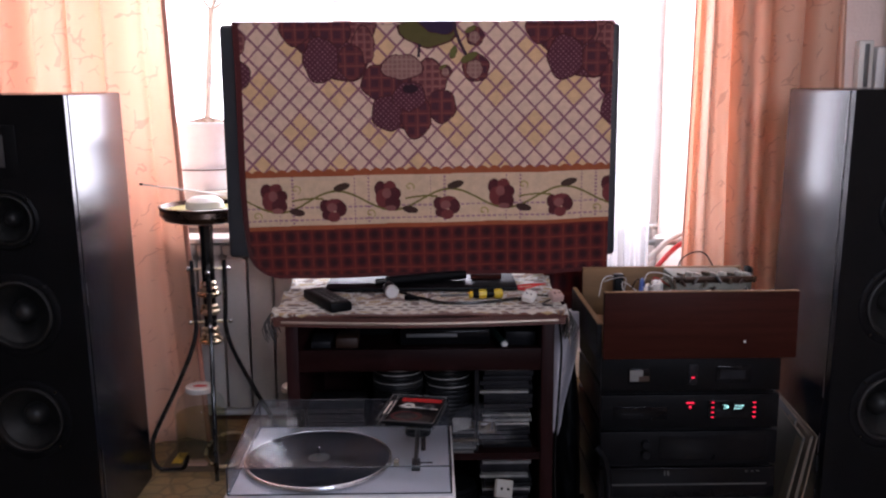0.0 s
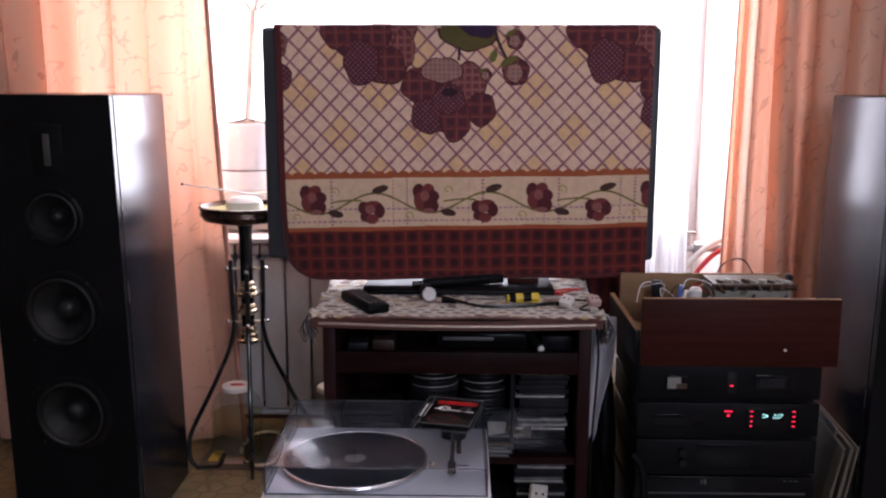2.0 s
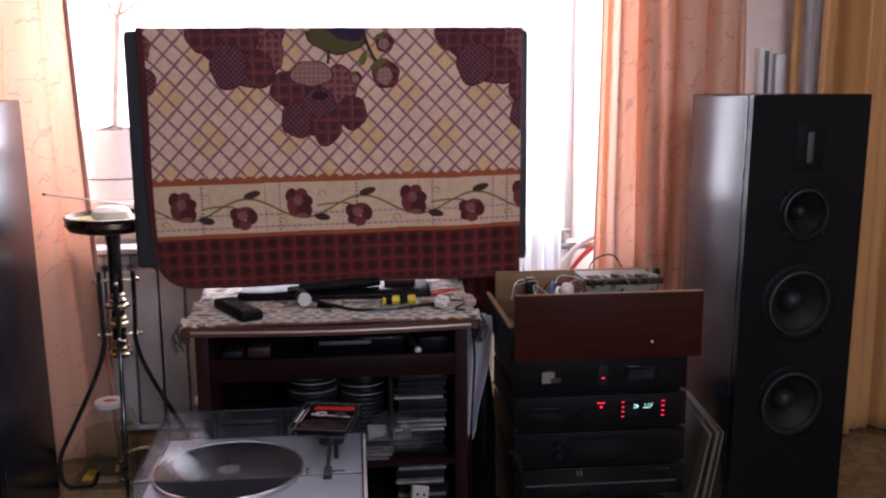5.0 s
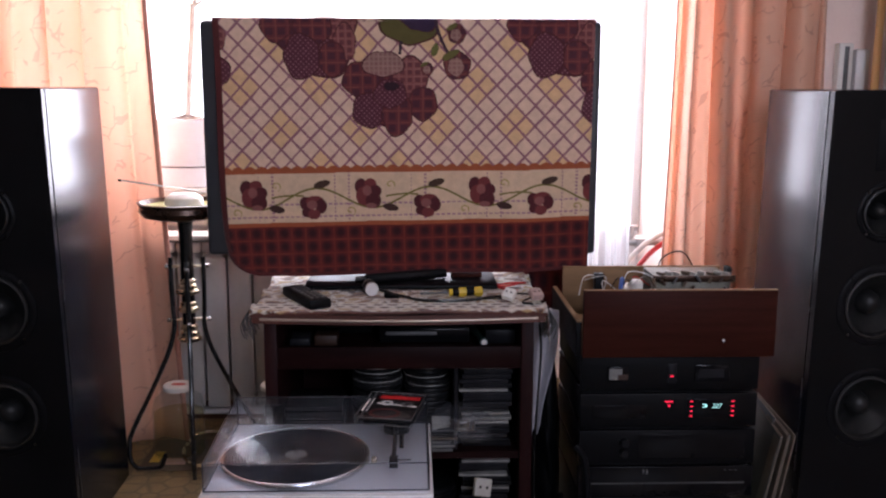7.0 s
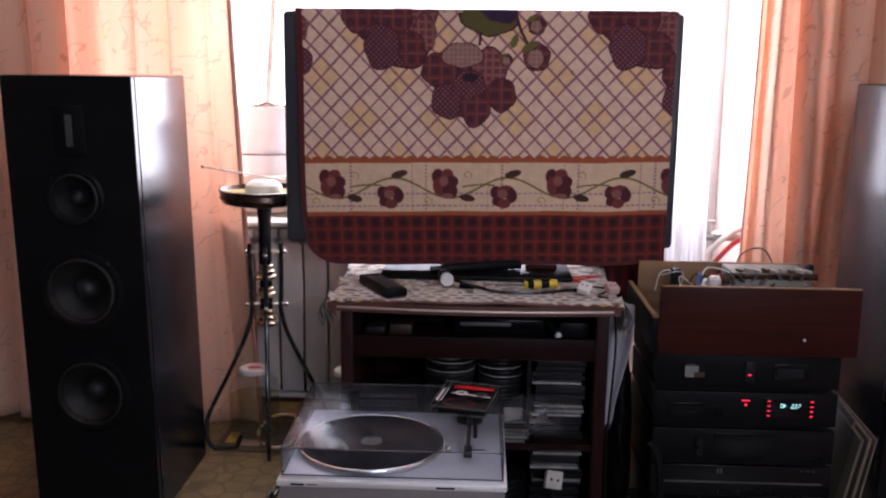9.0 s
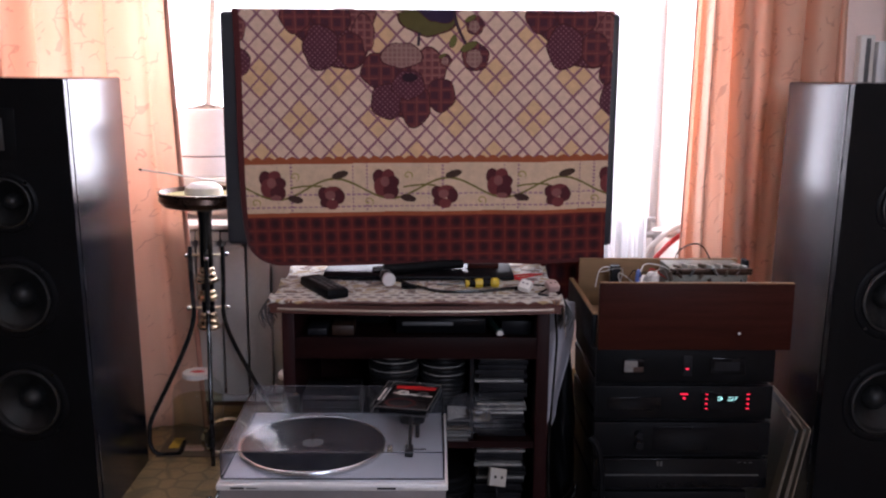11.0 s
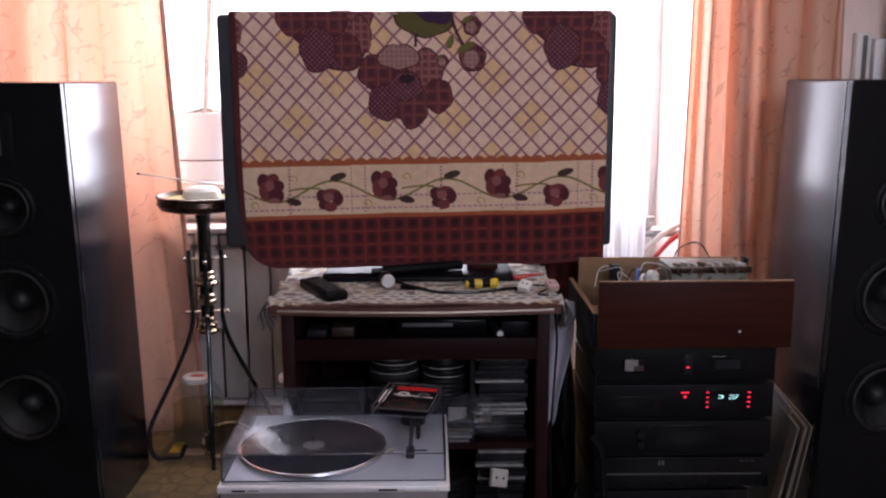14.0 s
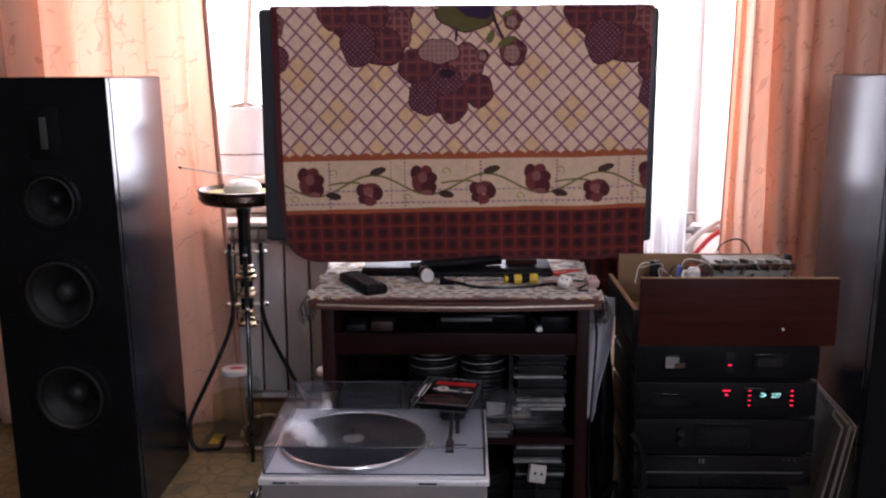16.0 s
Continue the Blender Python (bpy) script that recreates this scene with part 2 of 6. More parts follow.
M["cone"] = mat("grey_black_cone", (0.009, 0.0095, 0.0095), 0.40, spec=0.3, vary=0.3, scale=20, bump=0.1, bump_scale=300)
M["black_plastic"] = mat("black_plastic", (0.0042, 0.0044, 0.0052), 0.4, spec=0.10, vary=0.25, scale=15, bump=0.08, bump_scale=600)
M["gloss_black"] = mat("gloss_black_plastic", (0.005, 0.005, 0.006), 0.14, vary=0.2, scale=10, spec=0.16)
M["tv_frame"] = mat("blue_grey_plastic", (0.034, 0.038, 0.045), 0.42, vary=0.12, scale=10, bump=0.05)
# mahogany set below the uprights' tone; part of the shelves' shade is in it
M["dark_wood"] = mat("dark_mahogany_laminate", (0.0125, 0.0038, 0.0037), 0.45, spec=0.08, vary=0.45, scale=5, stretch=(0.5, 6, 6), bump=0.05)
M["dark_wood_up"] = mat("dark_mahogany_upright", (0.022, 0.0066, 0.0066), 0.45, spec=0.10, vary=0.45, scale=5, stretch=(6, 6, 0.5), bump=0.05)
M["maroon_edge"] = mat("maroon_veneer", (0.085, 0.028, 0.020), 0.45, vary=0.3, scale=8, stretch=(0.4, 6, 6), bump=0.05)
M["panel_wood"] = mat("red_brown_veneer", (0.036, 0.0092, 0.0062), 0.42, spec=0.06, vary=0.3, scale=7, stretch=(0.35, 6, 7), bump=0.08, bump_scale=80)
M["raw_ply"] = mat("raw_plywood", (0.22, 0.125, 0.055), 0.7, vary=0.25, scale=6, stretch=(0.4, 5, 5), bump=0.2)
M["black_paint"] = mat("black_enamel", (0.008, 0.008, 0.008), 0.25, vary=0.2, scale=10)
M["brass"] = mat("brass", (0.62, 0.54, 0.38), 0.27, 1.0, vary=0.2, scale=25)
M["chrome"] = mat("chrome", (0.75, 0.75, 0.76), 0.15, 1.0, vary=0.1, scale=25)
M["steel"] = mat("brushed_steel", (0.52, 0.52, 0.51), 0.35, 1.0, vary=0.15, scale=20, stretch=(0.2, 8, 8))
M["bronze"] = mat("dark_bronze", (0.060, 0.032, 0.020), 0.28, 0.6, vary=0.4, scale=14, bump=0.1)
M["olive"] = mat("olive_lacquer", (0.36, 0.33, 0.10), 0.3, vary=0.15, scale=10)
M["plinth_grey"] = mat("warm_grey_plastic", (0.20, 0.18, 0.18), 0.45, vary=0.08, scale=12)
M["silver"] = mat("silver_grey_plastic", (0.57, 0.58, 0.60), 0.36, 0.25, vary=0.08, scale=12, bump=0.05, bump_scale=800)
M["silver_trim"] = mat("light_silver_plastic", (0.68, 0.68, 0.67), 0.32, 0.2, vary=0.06, scale=12)
M["rim"] = mat("polished_aluminium", (0.72, 0.70, 0.68), 0.22, 0.9, vary=0.08, scale=12)
M["mat_rubber"] = mat("platter_mat", (0.010, 0.012, 0.019), 0.6, spec=0.05, vary=0.15, scale=30)
M["ivory"] = mat("white_plastic", (0.72, 0.70, 0.65), 0.4, vary=0.06, scale=15)
M["aged_white"] = mat("aged_white_plastic", (0.40, 0.39, 0.35), 0.5, vary=0.15, scale=25)
M["yellow"] = mat("yellow_plastic", (0.58, 0.40, 0.02), 0.35, vary=0.1, scale=20)
M["red"] = mat("red_plastic", (0.55, 0.02, 0.02), 0.35, vary=0.1, scale=20)
M["pink"] = mat("pink_paper", (0.45, 0.31, 0.28), 0.7, vary=0.1, scale=20)
M["blue"] = mat("blue_plastic", (0.05, 0.10, 0.32), 0.4, vary=0.1, scale=20)
M["green"] = mat("green_plastic", (0.010, 0.030, 0.024), 0.4, vary=0.2, scale=20)
M["dull_metal"] = mat("dull_cast_metal", (0.16, 0.16, 0.13), 0.5, 0.4, vary=0.35, scale=30, bump=0.3)
M["edge_metal"] = mat("tarnished_strip", (0.38, 0.31, 0.25), 0.4, 0.6, vary=0.2, scale=20)
M["hung_cloth"] = mat("grey_lilac_cloth", (0.40, 0.38, 0.41), 0.85, vary=0.12, scale=8, bump=0.3)
M["orange"] = mat("orange_card", (0.032, 0.012, 0.005), 0.5, vary=0.2, scale=20)
M["paper"] = mat("paper", (0.62, 0.60, 0.54), 0.8, vary=0.1, scale=15)
M["sleeve_blue"] = mat("blue_grey_card", (0.045, 0.062, 0.085), 0.55, vary=0.35, scale=6, color2=(0.07, 0.09, 0.10))
M["sleeve_tan"] = mat("tan_card", (0.085, 0.062, 0.04), 0.6, vary=0.25, scale=6)
M["worn_card"] = mat("worn_card_edge", (0.15, 0.115, 0.085), 0.7, vary=0.3, scale=25)
M["sleeve_pale"] = mat("pale_card", (0.11, 0.10, 0.08), 0.6, vary=0.25, scale=8)
M["sleeve_green"] = mat("grey_green_card", (0.045, 0.058, 0.05), 0.55, vary=0.3, scale=5, color2=(0.07, 0.08, 0.07))
M["mid_grey"] = mat("grey_plastic", (0.09, 0.09, 0.09), 0.45, vary=0.2, scale=15, per_object=0.3)
# case tones lowered towards black, carrying the shade inside the shelves
M["cd_edge"] = mat("shaded_case_edge", (0.011, 0.0115, 0.0125), 0.4, spec=0.14, vary=0.3, scale=30, per_object=0.5)
M["dark_case"] = mat("dark_case", (0.011, 0.011, 0.013), 0.38, spec=0.12, vary=0.3, scale=30, per_object=0.5)
M["soil"] = mat("soil_and_pebbles", (0.20, 0.14, 0.10), 0.9, vary=0.5, scale=60, bump=0.8, bump_scale=120)
# white pot; the bluish tint offsets peach light from the curtain
M["pot"] = mat("white_glazed_pot", (0.80, 0.86, 0.90), 0.3, vary=0.05, scale=8)
M["bark"] = mat("grey_bark", (0.52, 0.49, 0.44), 0.85, vary=0.3, scale=40, bump=0.5)
M["leaf"] = mat("leaf", (0.10, 0.16, 0.045), 0.5, vary=0.3, scale=30)
M["water"] = thin("brine", (0.92, 0.90, 0.76), 0.05)
M["clear"] = thin("clear_glass", (0.94, 0.96, 0.95), 0.06, 0.03)
M["lid_acrylic"] = thin("smoked_acrylic", (0.87, 0.895, 0.93), 0.13, 0.012)
M["case_plastic"] = thin("clear_case_plastic", (0.93, 0.94, 0.95), 0.05)
M["bag_film"] = thin("clear_film", (0.80, 0.80, 0.81), 0.14, 0.05)
M["pane"] = glass("window_pane", (1, 1, 1), 0.0, 1.02)
M["sky"] = glow("white_sky", (0.97, 0.99, 1.0), SKY_GLOW)
M["red_lamp"] = glow("red_led", (1.0, 0.02, 0.06), 1.15)
M["cyan_lamp"] = glow("cyan_display", (0.45, 1.0, 0.9), 1.3)
M["white_lamp"] = mat("white_dot", (0.8, 0.8, 0.8), 0.3, vary=0.02)
M["curtain"] = cloth("apricot_curtain", (0.87, 0.545, 0.365), (0.91, 0.66, 0.51), 0.46, marks=(0.55, 0.29, 0.185), mark_scale=16, passing=((0.93, 0.655, 0.515), (0.96, 0.78, 0.68)))
M["curtain_deep"] = cloth("amber_curtain", (0.70, 0.38, 0.12), (0.78, 0.47, 0.19), 0.4, rough=0.4)
M["curtain_hem"] = mat("curtain_hem", (0.50, 0.24, 0.17), 0.8, vary=0.15, scale=30, bump=0.3)
M["tulle"] = cloth("white_tulle", (0.72, 0.73, 0.745), (0.80, 0.80, 0.805), 0.6, see_weight=0.38)
M["towel"] = painted("printed_towel", "print")
M["lace"] = painted("lace_cloth", "print", bump=0.5)
M["hem"] = mat("maroon_hem", (0.10, 0.018, 0.016), 0.9, vary=0.2, scale=40, bump=0.5, bump_scale=500)

# ---- mesh helpers ----
ORIGIN = {}


def thing(name, x, y, z, label, category, group="", kind=""):
    ob = new(name)
    ob.location = (x, y, z)
    ob.empty_display_size = 0.05
    ORIGIN[ob.name] = Vector((x, y, z))
    return tagged(ob, label, category, group, kind)


def mesh_of(bm, name, material, smooth=True):
    me = bpy.data.meshes.new(name)
    bmesh.ops.recalc_face_normals(bm, faces=bm.faces)
    bm.to_mesh(me)
    bm.free()
    if material:
        me.materials.append(material)
    if smooth:
        me.shade_smooth()
        me.set_sharp_from_angle(angle=radians(35))
    return me


def part(name, bm, material, parent, label="", kind=""):
    """One mesh under a thing or a part; the bmesh is in world metres."""
    o = ORIGIN[parent.name]
    bmesh.ops.translate(bm, verts=bm.verts, vec=-o)
    ob = new(name, mesh_of(bm, name, material))
    ob.parent = parent
    ORIGIN[ob.name] = o.copy()
    return tagged(ob, label, kind=kind)


def lone(name, bm, material, label, category="", group="", kind=""):
    """A thing that is one mesh."""
    lo = Vector([min(v.co[i] for v in bm.verts) for i in range(3)])
    hi = Vector([max(v.co[i] for v in bm.verts) for i in range(3)])
    o = Vector(((lo.x + hi.x) / 2, (lo.y + hi.y) / 2, lo.z))
    bmesh.ops.translate(bm, verts=bm.verts, vec=-o)
    ob = new(name, mesh_of(bm, name, material))
    ob.location = o
    ORIGIN[ob.name] = o
    return tagged(ob, label, category, group, kind)


def box(x0, x1, y0, y1, z0, z1, bevel=0.0, bm=None, m=None, seg=2):
    own = bmesh.new()
    vs = [own.verts.new((x, y, z)) for x in (x0, x1) for y in (y0, y1) for z in (z0, z1)]
    for f in ((0, 1, 3, 2), (4, 6, 7, 5), (0, 4, 5, 1), (2, 3, 7, 6), (0, 2, 6, 4), (1, 5, 7, 3)):
        own.faces.new([vs[i] for i in f])
    if bevel:
        bmesh.ops.bevel(own, geom=own.edges[:], offset=bevel, segments=seg, profile=0.5, affect="EDGES")
    return into(own, bm, m)


def into(own, bm, m=None):
    """Adds one bmesh to another."""
    if m is not None:
        bmesh.ops.transform(own, matrix=m, verts=own.verts)
    if bm is None:
        return own
    tmp = bpy.data.meshes.new("tmp")
    own.to_mesh(tmp)
    own.free()
    bm.from_mesh(tmp)
    bpy.data.meshes.remove(tmp)
    return bm


def lathe(profile, cx=0, cy=0, cz=0, seg=32, bm=None, m=None, sx=1.0, sy=1.0):
    """Turns (radius, height) pairs round the upright axis."""
    own = bmesh.new()
    rings = []
    for r, z in profile:
        if r < 1e-6:
            rings.append([own.verts.new((0, 0, z))])
        else:
            rings.append([own.verts.new((sx * r * math.cos(2 * math.pi * i / seg), sy * r * math.sin(2 * math.pi * i / seg), z)) for i in range(seg)])
    for a, b in zip(rings, rings[1:]):
        for i in range(seg):
            q = [a[i % len(a)], a[(i + 1) % len(a)], b[(i + 1) % len(b)], b[i % len(b)]]
            q = list(dict.fromkeys(q))
            if len(q) > 2:
                own.faces.new(q)
    return into(own, bm, (m if m is not None else Matrix()) @ Matrix.Translation((cx, cy, cz)))


def rod(p0, p1, r, seg=16, bm=None, r1=None):
    p0, p1 = Vector(p0), Vector(p1)
    d = p1 - p0
    m = Matrix.Translation(p0) @ d.to_track_quat("Z", "Y").to_matrix().to_4x4()
    r1 = r if r1 is None else r1
    return lathe([(0, 0), (r, 0), (r1, d.length), (0, d.length)], seg=seg, bm=bm, m=m)


def tube(points, r, seg=10, bm=None, close=False, smooth=6):
    """A round bar along a smooth line through points."""
    P = [Vector(p) for p in points]
    n = len(P)
    line = []
    for i in range(n if close else n - 1):
        a, b = P[i], P[(i + 1) % n]
        p0 = P[(i - 1) % n] if close or i > 0 else a
        p3 = P[(i + 2) % n] if close or i + 2 < n else b
        for k in range(smooth):
            s = k / smooth
            line.append(0.5 * (2 * a + (b - p0) * s + (2 * p0 - 5 * a + 4 * b - p3) * s * s + (3 * a - p0 - 3 * b + p3) * s ** 3))
    if not close:
        line.append(P[-1])
    own = bmesh.new()
    rings = []
    up = Vector((0, 0, 1))
    side = None
    for i, p in enumerate(line):
        q = line[(i + 1) % len(line)] if close or i + 1 < len(line) else p
        o = line[i - 1] if close or i > 0 else p
        d = (q - o).normalized()
        if side is None:
            side = d.cross(up if abs(d.z) < 0.9 else Vector((1, 0, 0))).normalized()
        side = (side - d * side.dot(d)).normalized()
        other = d.cross(side)
        rings.append([own.verts.new(p + r * (math.cos(2 * math.pi * k / seg) * side + math.sin(2 * math.pi * k / seg) * other)) for k in range(seg)])
    pairs = list(zip(rings, rings[1:])) + ([(rings[-1], rings[0])] if close else [])
    for a, b in pairs:
        for k in range(seg):
            own.faces.new([a[k], a[(k + 1) % seg], b[(k + 1) % seg], b[k]])
    if not close:
        own.faces.new(rings[0])
        own.faces.new(rings[-1])
    return into(own, bm)


def sheet(name, nu, nv, place, colour, material, thickness=0.0):
    """A cloth of nu x nv cells: place(u, v) gives points, colour(u, v) the print (arrays)."""
    u, v = np.meshgrid(np.linspace(0, 1, nu + 1), np.linspace(0, 1, nv + 1))
    co = np.stack(place(u.ravel(), v.ravel()), 1)
    i = np.arange(nu * nv)
    a = (i // nu) * (nu + 1) + i % nu
    faces = np.stack([a, a + 1, a + nu + 2, a + nu + 1], 1)
    me = bpy.data.meshes.new(name)
    me.from_pydata(co.tolist(), [], faces.tolist())
    if colour is not None:
        layer = me.color_attributes.new("print", "FLOAT_COLOR", "POINT")
        c = np.ones((len(co), 4), np.float32)
        c[:, :3] = colour(u.ravel(), v.ravel())
        layer.data.foreach_set("color", c.ravel())
    me.materials.append(material)
    me.shade_smooth()
    if thickness:
        ob = new(name, me)
        s = ob.modifiers.new("thick", "SOLIDIFY")
        s.thickness, s.offset = thickness, 0
        return ob
    return new(name, me)

# ---- the room ----
XL, XR, YB, YF, ZC = -2.3, 2.1, -1.9, 2.92, 2.55   # left, right, behind the camera, window wall, ceiling


lone("floor", box(XL - 0.1, XR + 0.1, YB - 0.1, 3.62, -0.12, 0.0), M["linoleum"], "worn ochre linoleum floor with a faint rounded pattern", "floor", kind="structure")
lone("ceiling", box(XL - 0.1, XR + 0.1, YB - 0.1, 3.62, ZC, ZC + 0.1), M["ceiling"], "plain white painted ceiling", "ceiling", kind="structure")
# side walls are unseen; their tones are chosen to steer bounced light
lone("wall_west", box(XL - 0.1, XL, YB - 0.1, YF + 0.3, 0, ZC), M["unseen_brown"], "unseen wall, kept brown to hold down bounced light", "wall", kind="structure")
lone("wall_east", box(XR, XR + 0.1, YB - 0.1, YF + 0.3, 0, ZC), M["wallpaper"], "unseen wall, papered pale pink to lift bounced light", "wall", kind="structure")
# window wall: piers beside the niche, lintel over it, parapet behind the radiator
NL, NR, SILL, HEAD = -1.22, 0.85, 0.775, 2.28
DOOR, STEP = 0.40, 0.57   # a glazed balcony door fills the end of the niche
wall_n = thing("wall_north", 0, YF, 0, "pinkish wallpapered window wall with a radiator niche", "wall", kind="structure")
part("pier", box(XL, NL, YF, 3.60, 0, ZC), M["wallpaper"], wall_n)
part("pier", box(NR, XR, YF, 3.60, 0, ZC), M["wallpaper"], wall_n)
part("lintel", box(NL, NR, YF, 3.60, HEAD, ZC), M["wallpaper"], wall_n)
part("parapet", box(NL, DOOR, 3.06, 3.60, 0, SILL - 0.03), M["plaster"], wall_n, "pale plastered wall behind the radiator")
# unseen wall behind the camera, with an opening added for the rear fill
wall_s = thing("wall_south", 0, YB, 0, "unseen brown wall with an opening added for the rear fill", "wall", kind="structure")
part("pier", box(XL, 0.3, YB - 0.1, YB, 0, ZC), M["unseen_brown"], wall_s)
part("pier", box(1.7, XR, YB - 0.1, YB, 0, ZC), M["unseen_brown"], wall_s)
part("parapet", box(0.3, 1.7, YB - 0.1, YB, 0, 0.85), M["unseen_brown"], wall_s)
part("lintel", box(0.3, 1.7, YB - 0.1, YB, 2.25, ZC), M["unseen_brown"], wall_s)

window = thing("window_1", (NL + NR) / 2, 3.45, SILL, "white-painted wooden window with two tall casements", "window", kind="structure")
part("window_sill", box(NL, DOOR, 3.03, 3.45, SILL - 0.03, SILL, 0.004), M["white_paint"], window, "white painted sill board")
bm = box(NL, NL + 0.06, 3.45, 3.51, SILL, HEAD, 0.004)
for x0, x1, z0, z1 in ((DOOR - 0.06, DOOR, SILL, HEAD), (NL + 0.06, DOOR - 0.06, SILL, SILL + 0.06), (NL + 0.06, DOOR - 0.06, HEAD - 0.06, HEAD), (-0.345, -0.275, SILL + 0.06, HEAD - 0.06)):
    box(x0, x1, 3.45, 3.51, z0, z1, 0.004, bm)
part("window_frame", bm, M["white_paint"], window)
for x0, x1 in ((NL + 0.06, -0.345), (-0.275, DOOR - 0.06)):
    p = part("pane", box(x0, x1, 3.475, 3.481, SILL + 0.06, HEAD - 0.06), M["pane"], window)
    p.visible_shadow = False
balcony = thing("door_1", 0.6, 3.48, 0, "white-painted glazed balcony door beside the window", "door", kind="structure")
part("door_panel", box(DOOR, NR, 3.45, 3.51, 0, STEP, 0.004), M["white_paint"], balcony)
bm = box(DOOR, DOOR + 0.05, 3.45, 3.51, STEP, HEAD, 0.004)
box(NR - 0.03, NR, 3.45, 3.51, STEP, HEAD, 0.004, bm)
box(DOOR + 0.05, NR - 0.03, 3.45, 3.51, HEAD - 0.05, HEAD, 0.004, bm)
part("door_frame", bm, M["white_paint"], balcony)
p = part("pane", box(DOOR + 0.05, NR - 0.03, 3.475, 3.481, STEP, HEAD - 0.05), M["pane"], balcony)
p.visible_shadow = False
lone("backdrop", box(-7, 7, 6.0, 6.05, -2, 7), M["sky"], "blank white overcast sky outside the window", "sky", kind="structure")

base = thing("baseboard", 0, YF, 0, "brown painted wooden baseboard", "baseboard", kind="structure")
part("board", box(NL, NR, 3.035, 3.06, 0, 0.085, 0.004), M["baseboard"], base)
part("board", box(NR, XR, YF - 0.025, YF, 0, 0.085, 0.004), M["baseboard"], base)
part("board", box(XL, NL, YF - 0.025, YF, 0, 0.085, 0.004), M["baseboard"], base)


# ---- curtains ----
def curtain(name, x0, x1, y, z0, z1, folds, depth, seed, material, label, lean=0.0, overlap=0.0, flare=0.0, hem=None):
    rng = np.random.default_rng(seed)
    k = [(f * folds * (1 + 0.15 * rng.normal()), rng.uniform(0, 6.28), a) for f, a in ((1, 0.6), (1.7, 0.35), (2.9, 0.18), (0.5, 0.4))]

    def place(u, v):
        wav = sum(a * np.sin(2 * np.pi * f * u + ph + 0.35 * np.sin(2.0 * v + ph)) for f, ph, a in k)
        z = z1 + (z0 - z1) * v
        x = x0 + (x1 - x0) * u + lean * v + flare * u ** 3 * v ** 1.5 + 0.012 * np.sin(5 * v + 9 * u)
        x = x + overlap * np.sin(2 * np.pi * k[0][0] * u + k[0][1] + 1.3) * np.clip(8 * (1 - u), 0, 1) * np.clip(2.5 * u, 0, 1)
        return x, y + depth * (0.75 + 0.35 * v) * wav * np.clip(0.35 + 4 * u, 0, 1) + 0.01 * np.sin(7 * v + 5 * u), z
    ob = sheet(name, 260, 50, place, None, material, 0.0015)
    if hem is not None:
        edge = sheet("hem", 4, 50, lambda u, v: place(hem + 0.009 * (u - hem), v), None, M["curtain_hem"], 0.0045)
        edge.parent = ob
        tagged(edge, "darker stitched hem")
    return tagged(ob, label, "curtain")


curtain("curtain", -2.05, -0.775, 2.82, 0.015, 2.45, 9, 0.035, 3, M["curtain"], "apricot orange curtain with woven twig marks, drawn aside", overlap=0.019, flare=0.07, hem=1)
curtain("curtain", 0.765, 1.235, 2.80, 0.015, 2.45, 6.2, 0.066, 8, M["curtain"], "apricot orange curtain with twig marks, gathered in folds", lean=0.012, overlap=0.032, hem=0)
curtain("amber_curtain", 1.390, 1.420, 2.84, 0.015, 2.45, 1.2, 0.010, 6, M["curtain_deep"], "narrow edge of an amber yellow satin curtain")
curtain("tulle_curtain", 1.410, 1.50, 2.81, 0.015, 2.45, 3, 0.012, 7, M["tulle"], "sheer white tulle curtain hanging in a corner")
curtain("amber_curtain", 1.455, 2.05, 2.78, 0.015, 2.45, 4, 0.05, 5, M["curtain_deep"], "amber yellow satin curtain hanging in a corner", lean=-0.02)
curtain("tulle_curtain", 0.22, 0.675, 2.815, 0.50, 2.45, 9, 0.016, 12, M["tulle"], "sheer white tulle curtain over the window", lean=-0.02)

# ---- radiator under the window ----
radiator = thing("radiator", -0.05, 2.90, 0.1, "cream enamel sectional radiator under the window sill", "radiator")
SEC = 0.0775
rad_mesh = None
for i in range(15):
    x = -0.80 + i * SEC
    if rad_mesh is None:
        bm = box(x + 0.003, x + SEC - 0.003, 2.85, 2.866, 0.105, 0.585, 0.006)
        box(x + 0.012, x + SEC - 0.012, 2.865, 2.94, 0.10, 0.60, 0.01, bm)
        box(x + 0.003, x + SEC - 0.003, 2.94, 2.95, 0.13, 0.60, 0.004, bm)
        box(x + 0.001, x + SEC - 0.001, 2.855, 2.945, 0.600, 0.634, 0.008, bm)
        first = part("section", bm, M["radiator"], radiator)
    else:
        o = new("section", first.data)
        o.parent = radiator
        o.location = (i * SEC, 0, 0)
bm = box(-0.86, 0.42, 2.845, 2.95, 0.640, 0.655, 0.003)
lone("shelf_board", bm, M["white_paint"], "narrow white board lying on the radiator", "shelf")
lone("radiator_pipe", rod((-0.84, 2.93, 0.068), (0.42, 2.93, 0.068), 0.013), M["white_paint"], "white painted heating pipe under the radiator", "pipe")
valve = thing("radiator_valve", 0.66, 2.93, 0.62, "nickel-plated radiator valve with pipe", "valve")
part("valve_body", rod((0.42, 2.90, 0.625), (0.83, 2.90, 0.625), 0.013), M["steel"], valve)
part("nut", lathe([(0, -0.014), (0.024, -0.014), (0.024, 0.014), (0, 0.014)], seg=6, m=pose(0.665, 2.90, 0.625, 0, 90, 0)), M["steel"], valve)
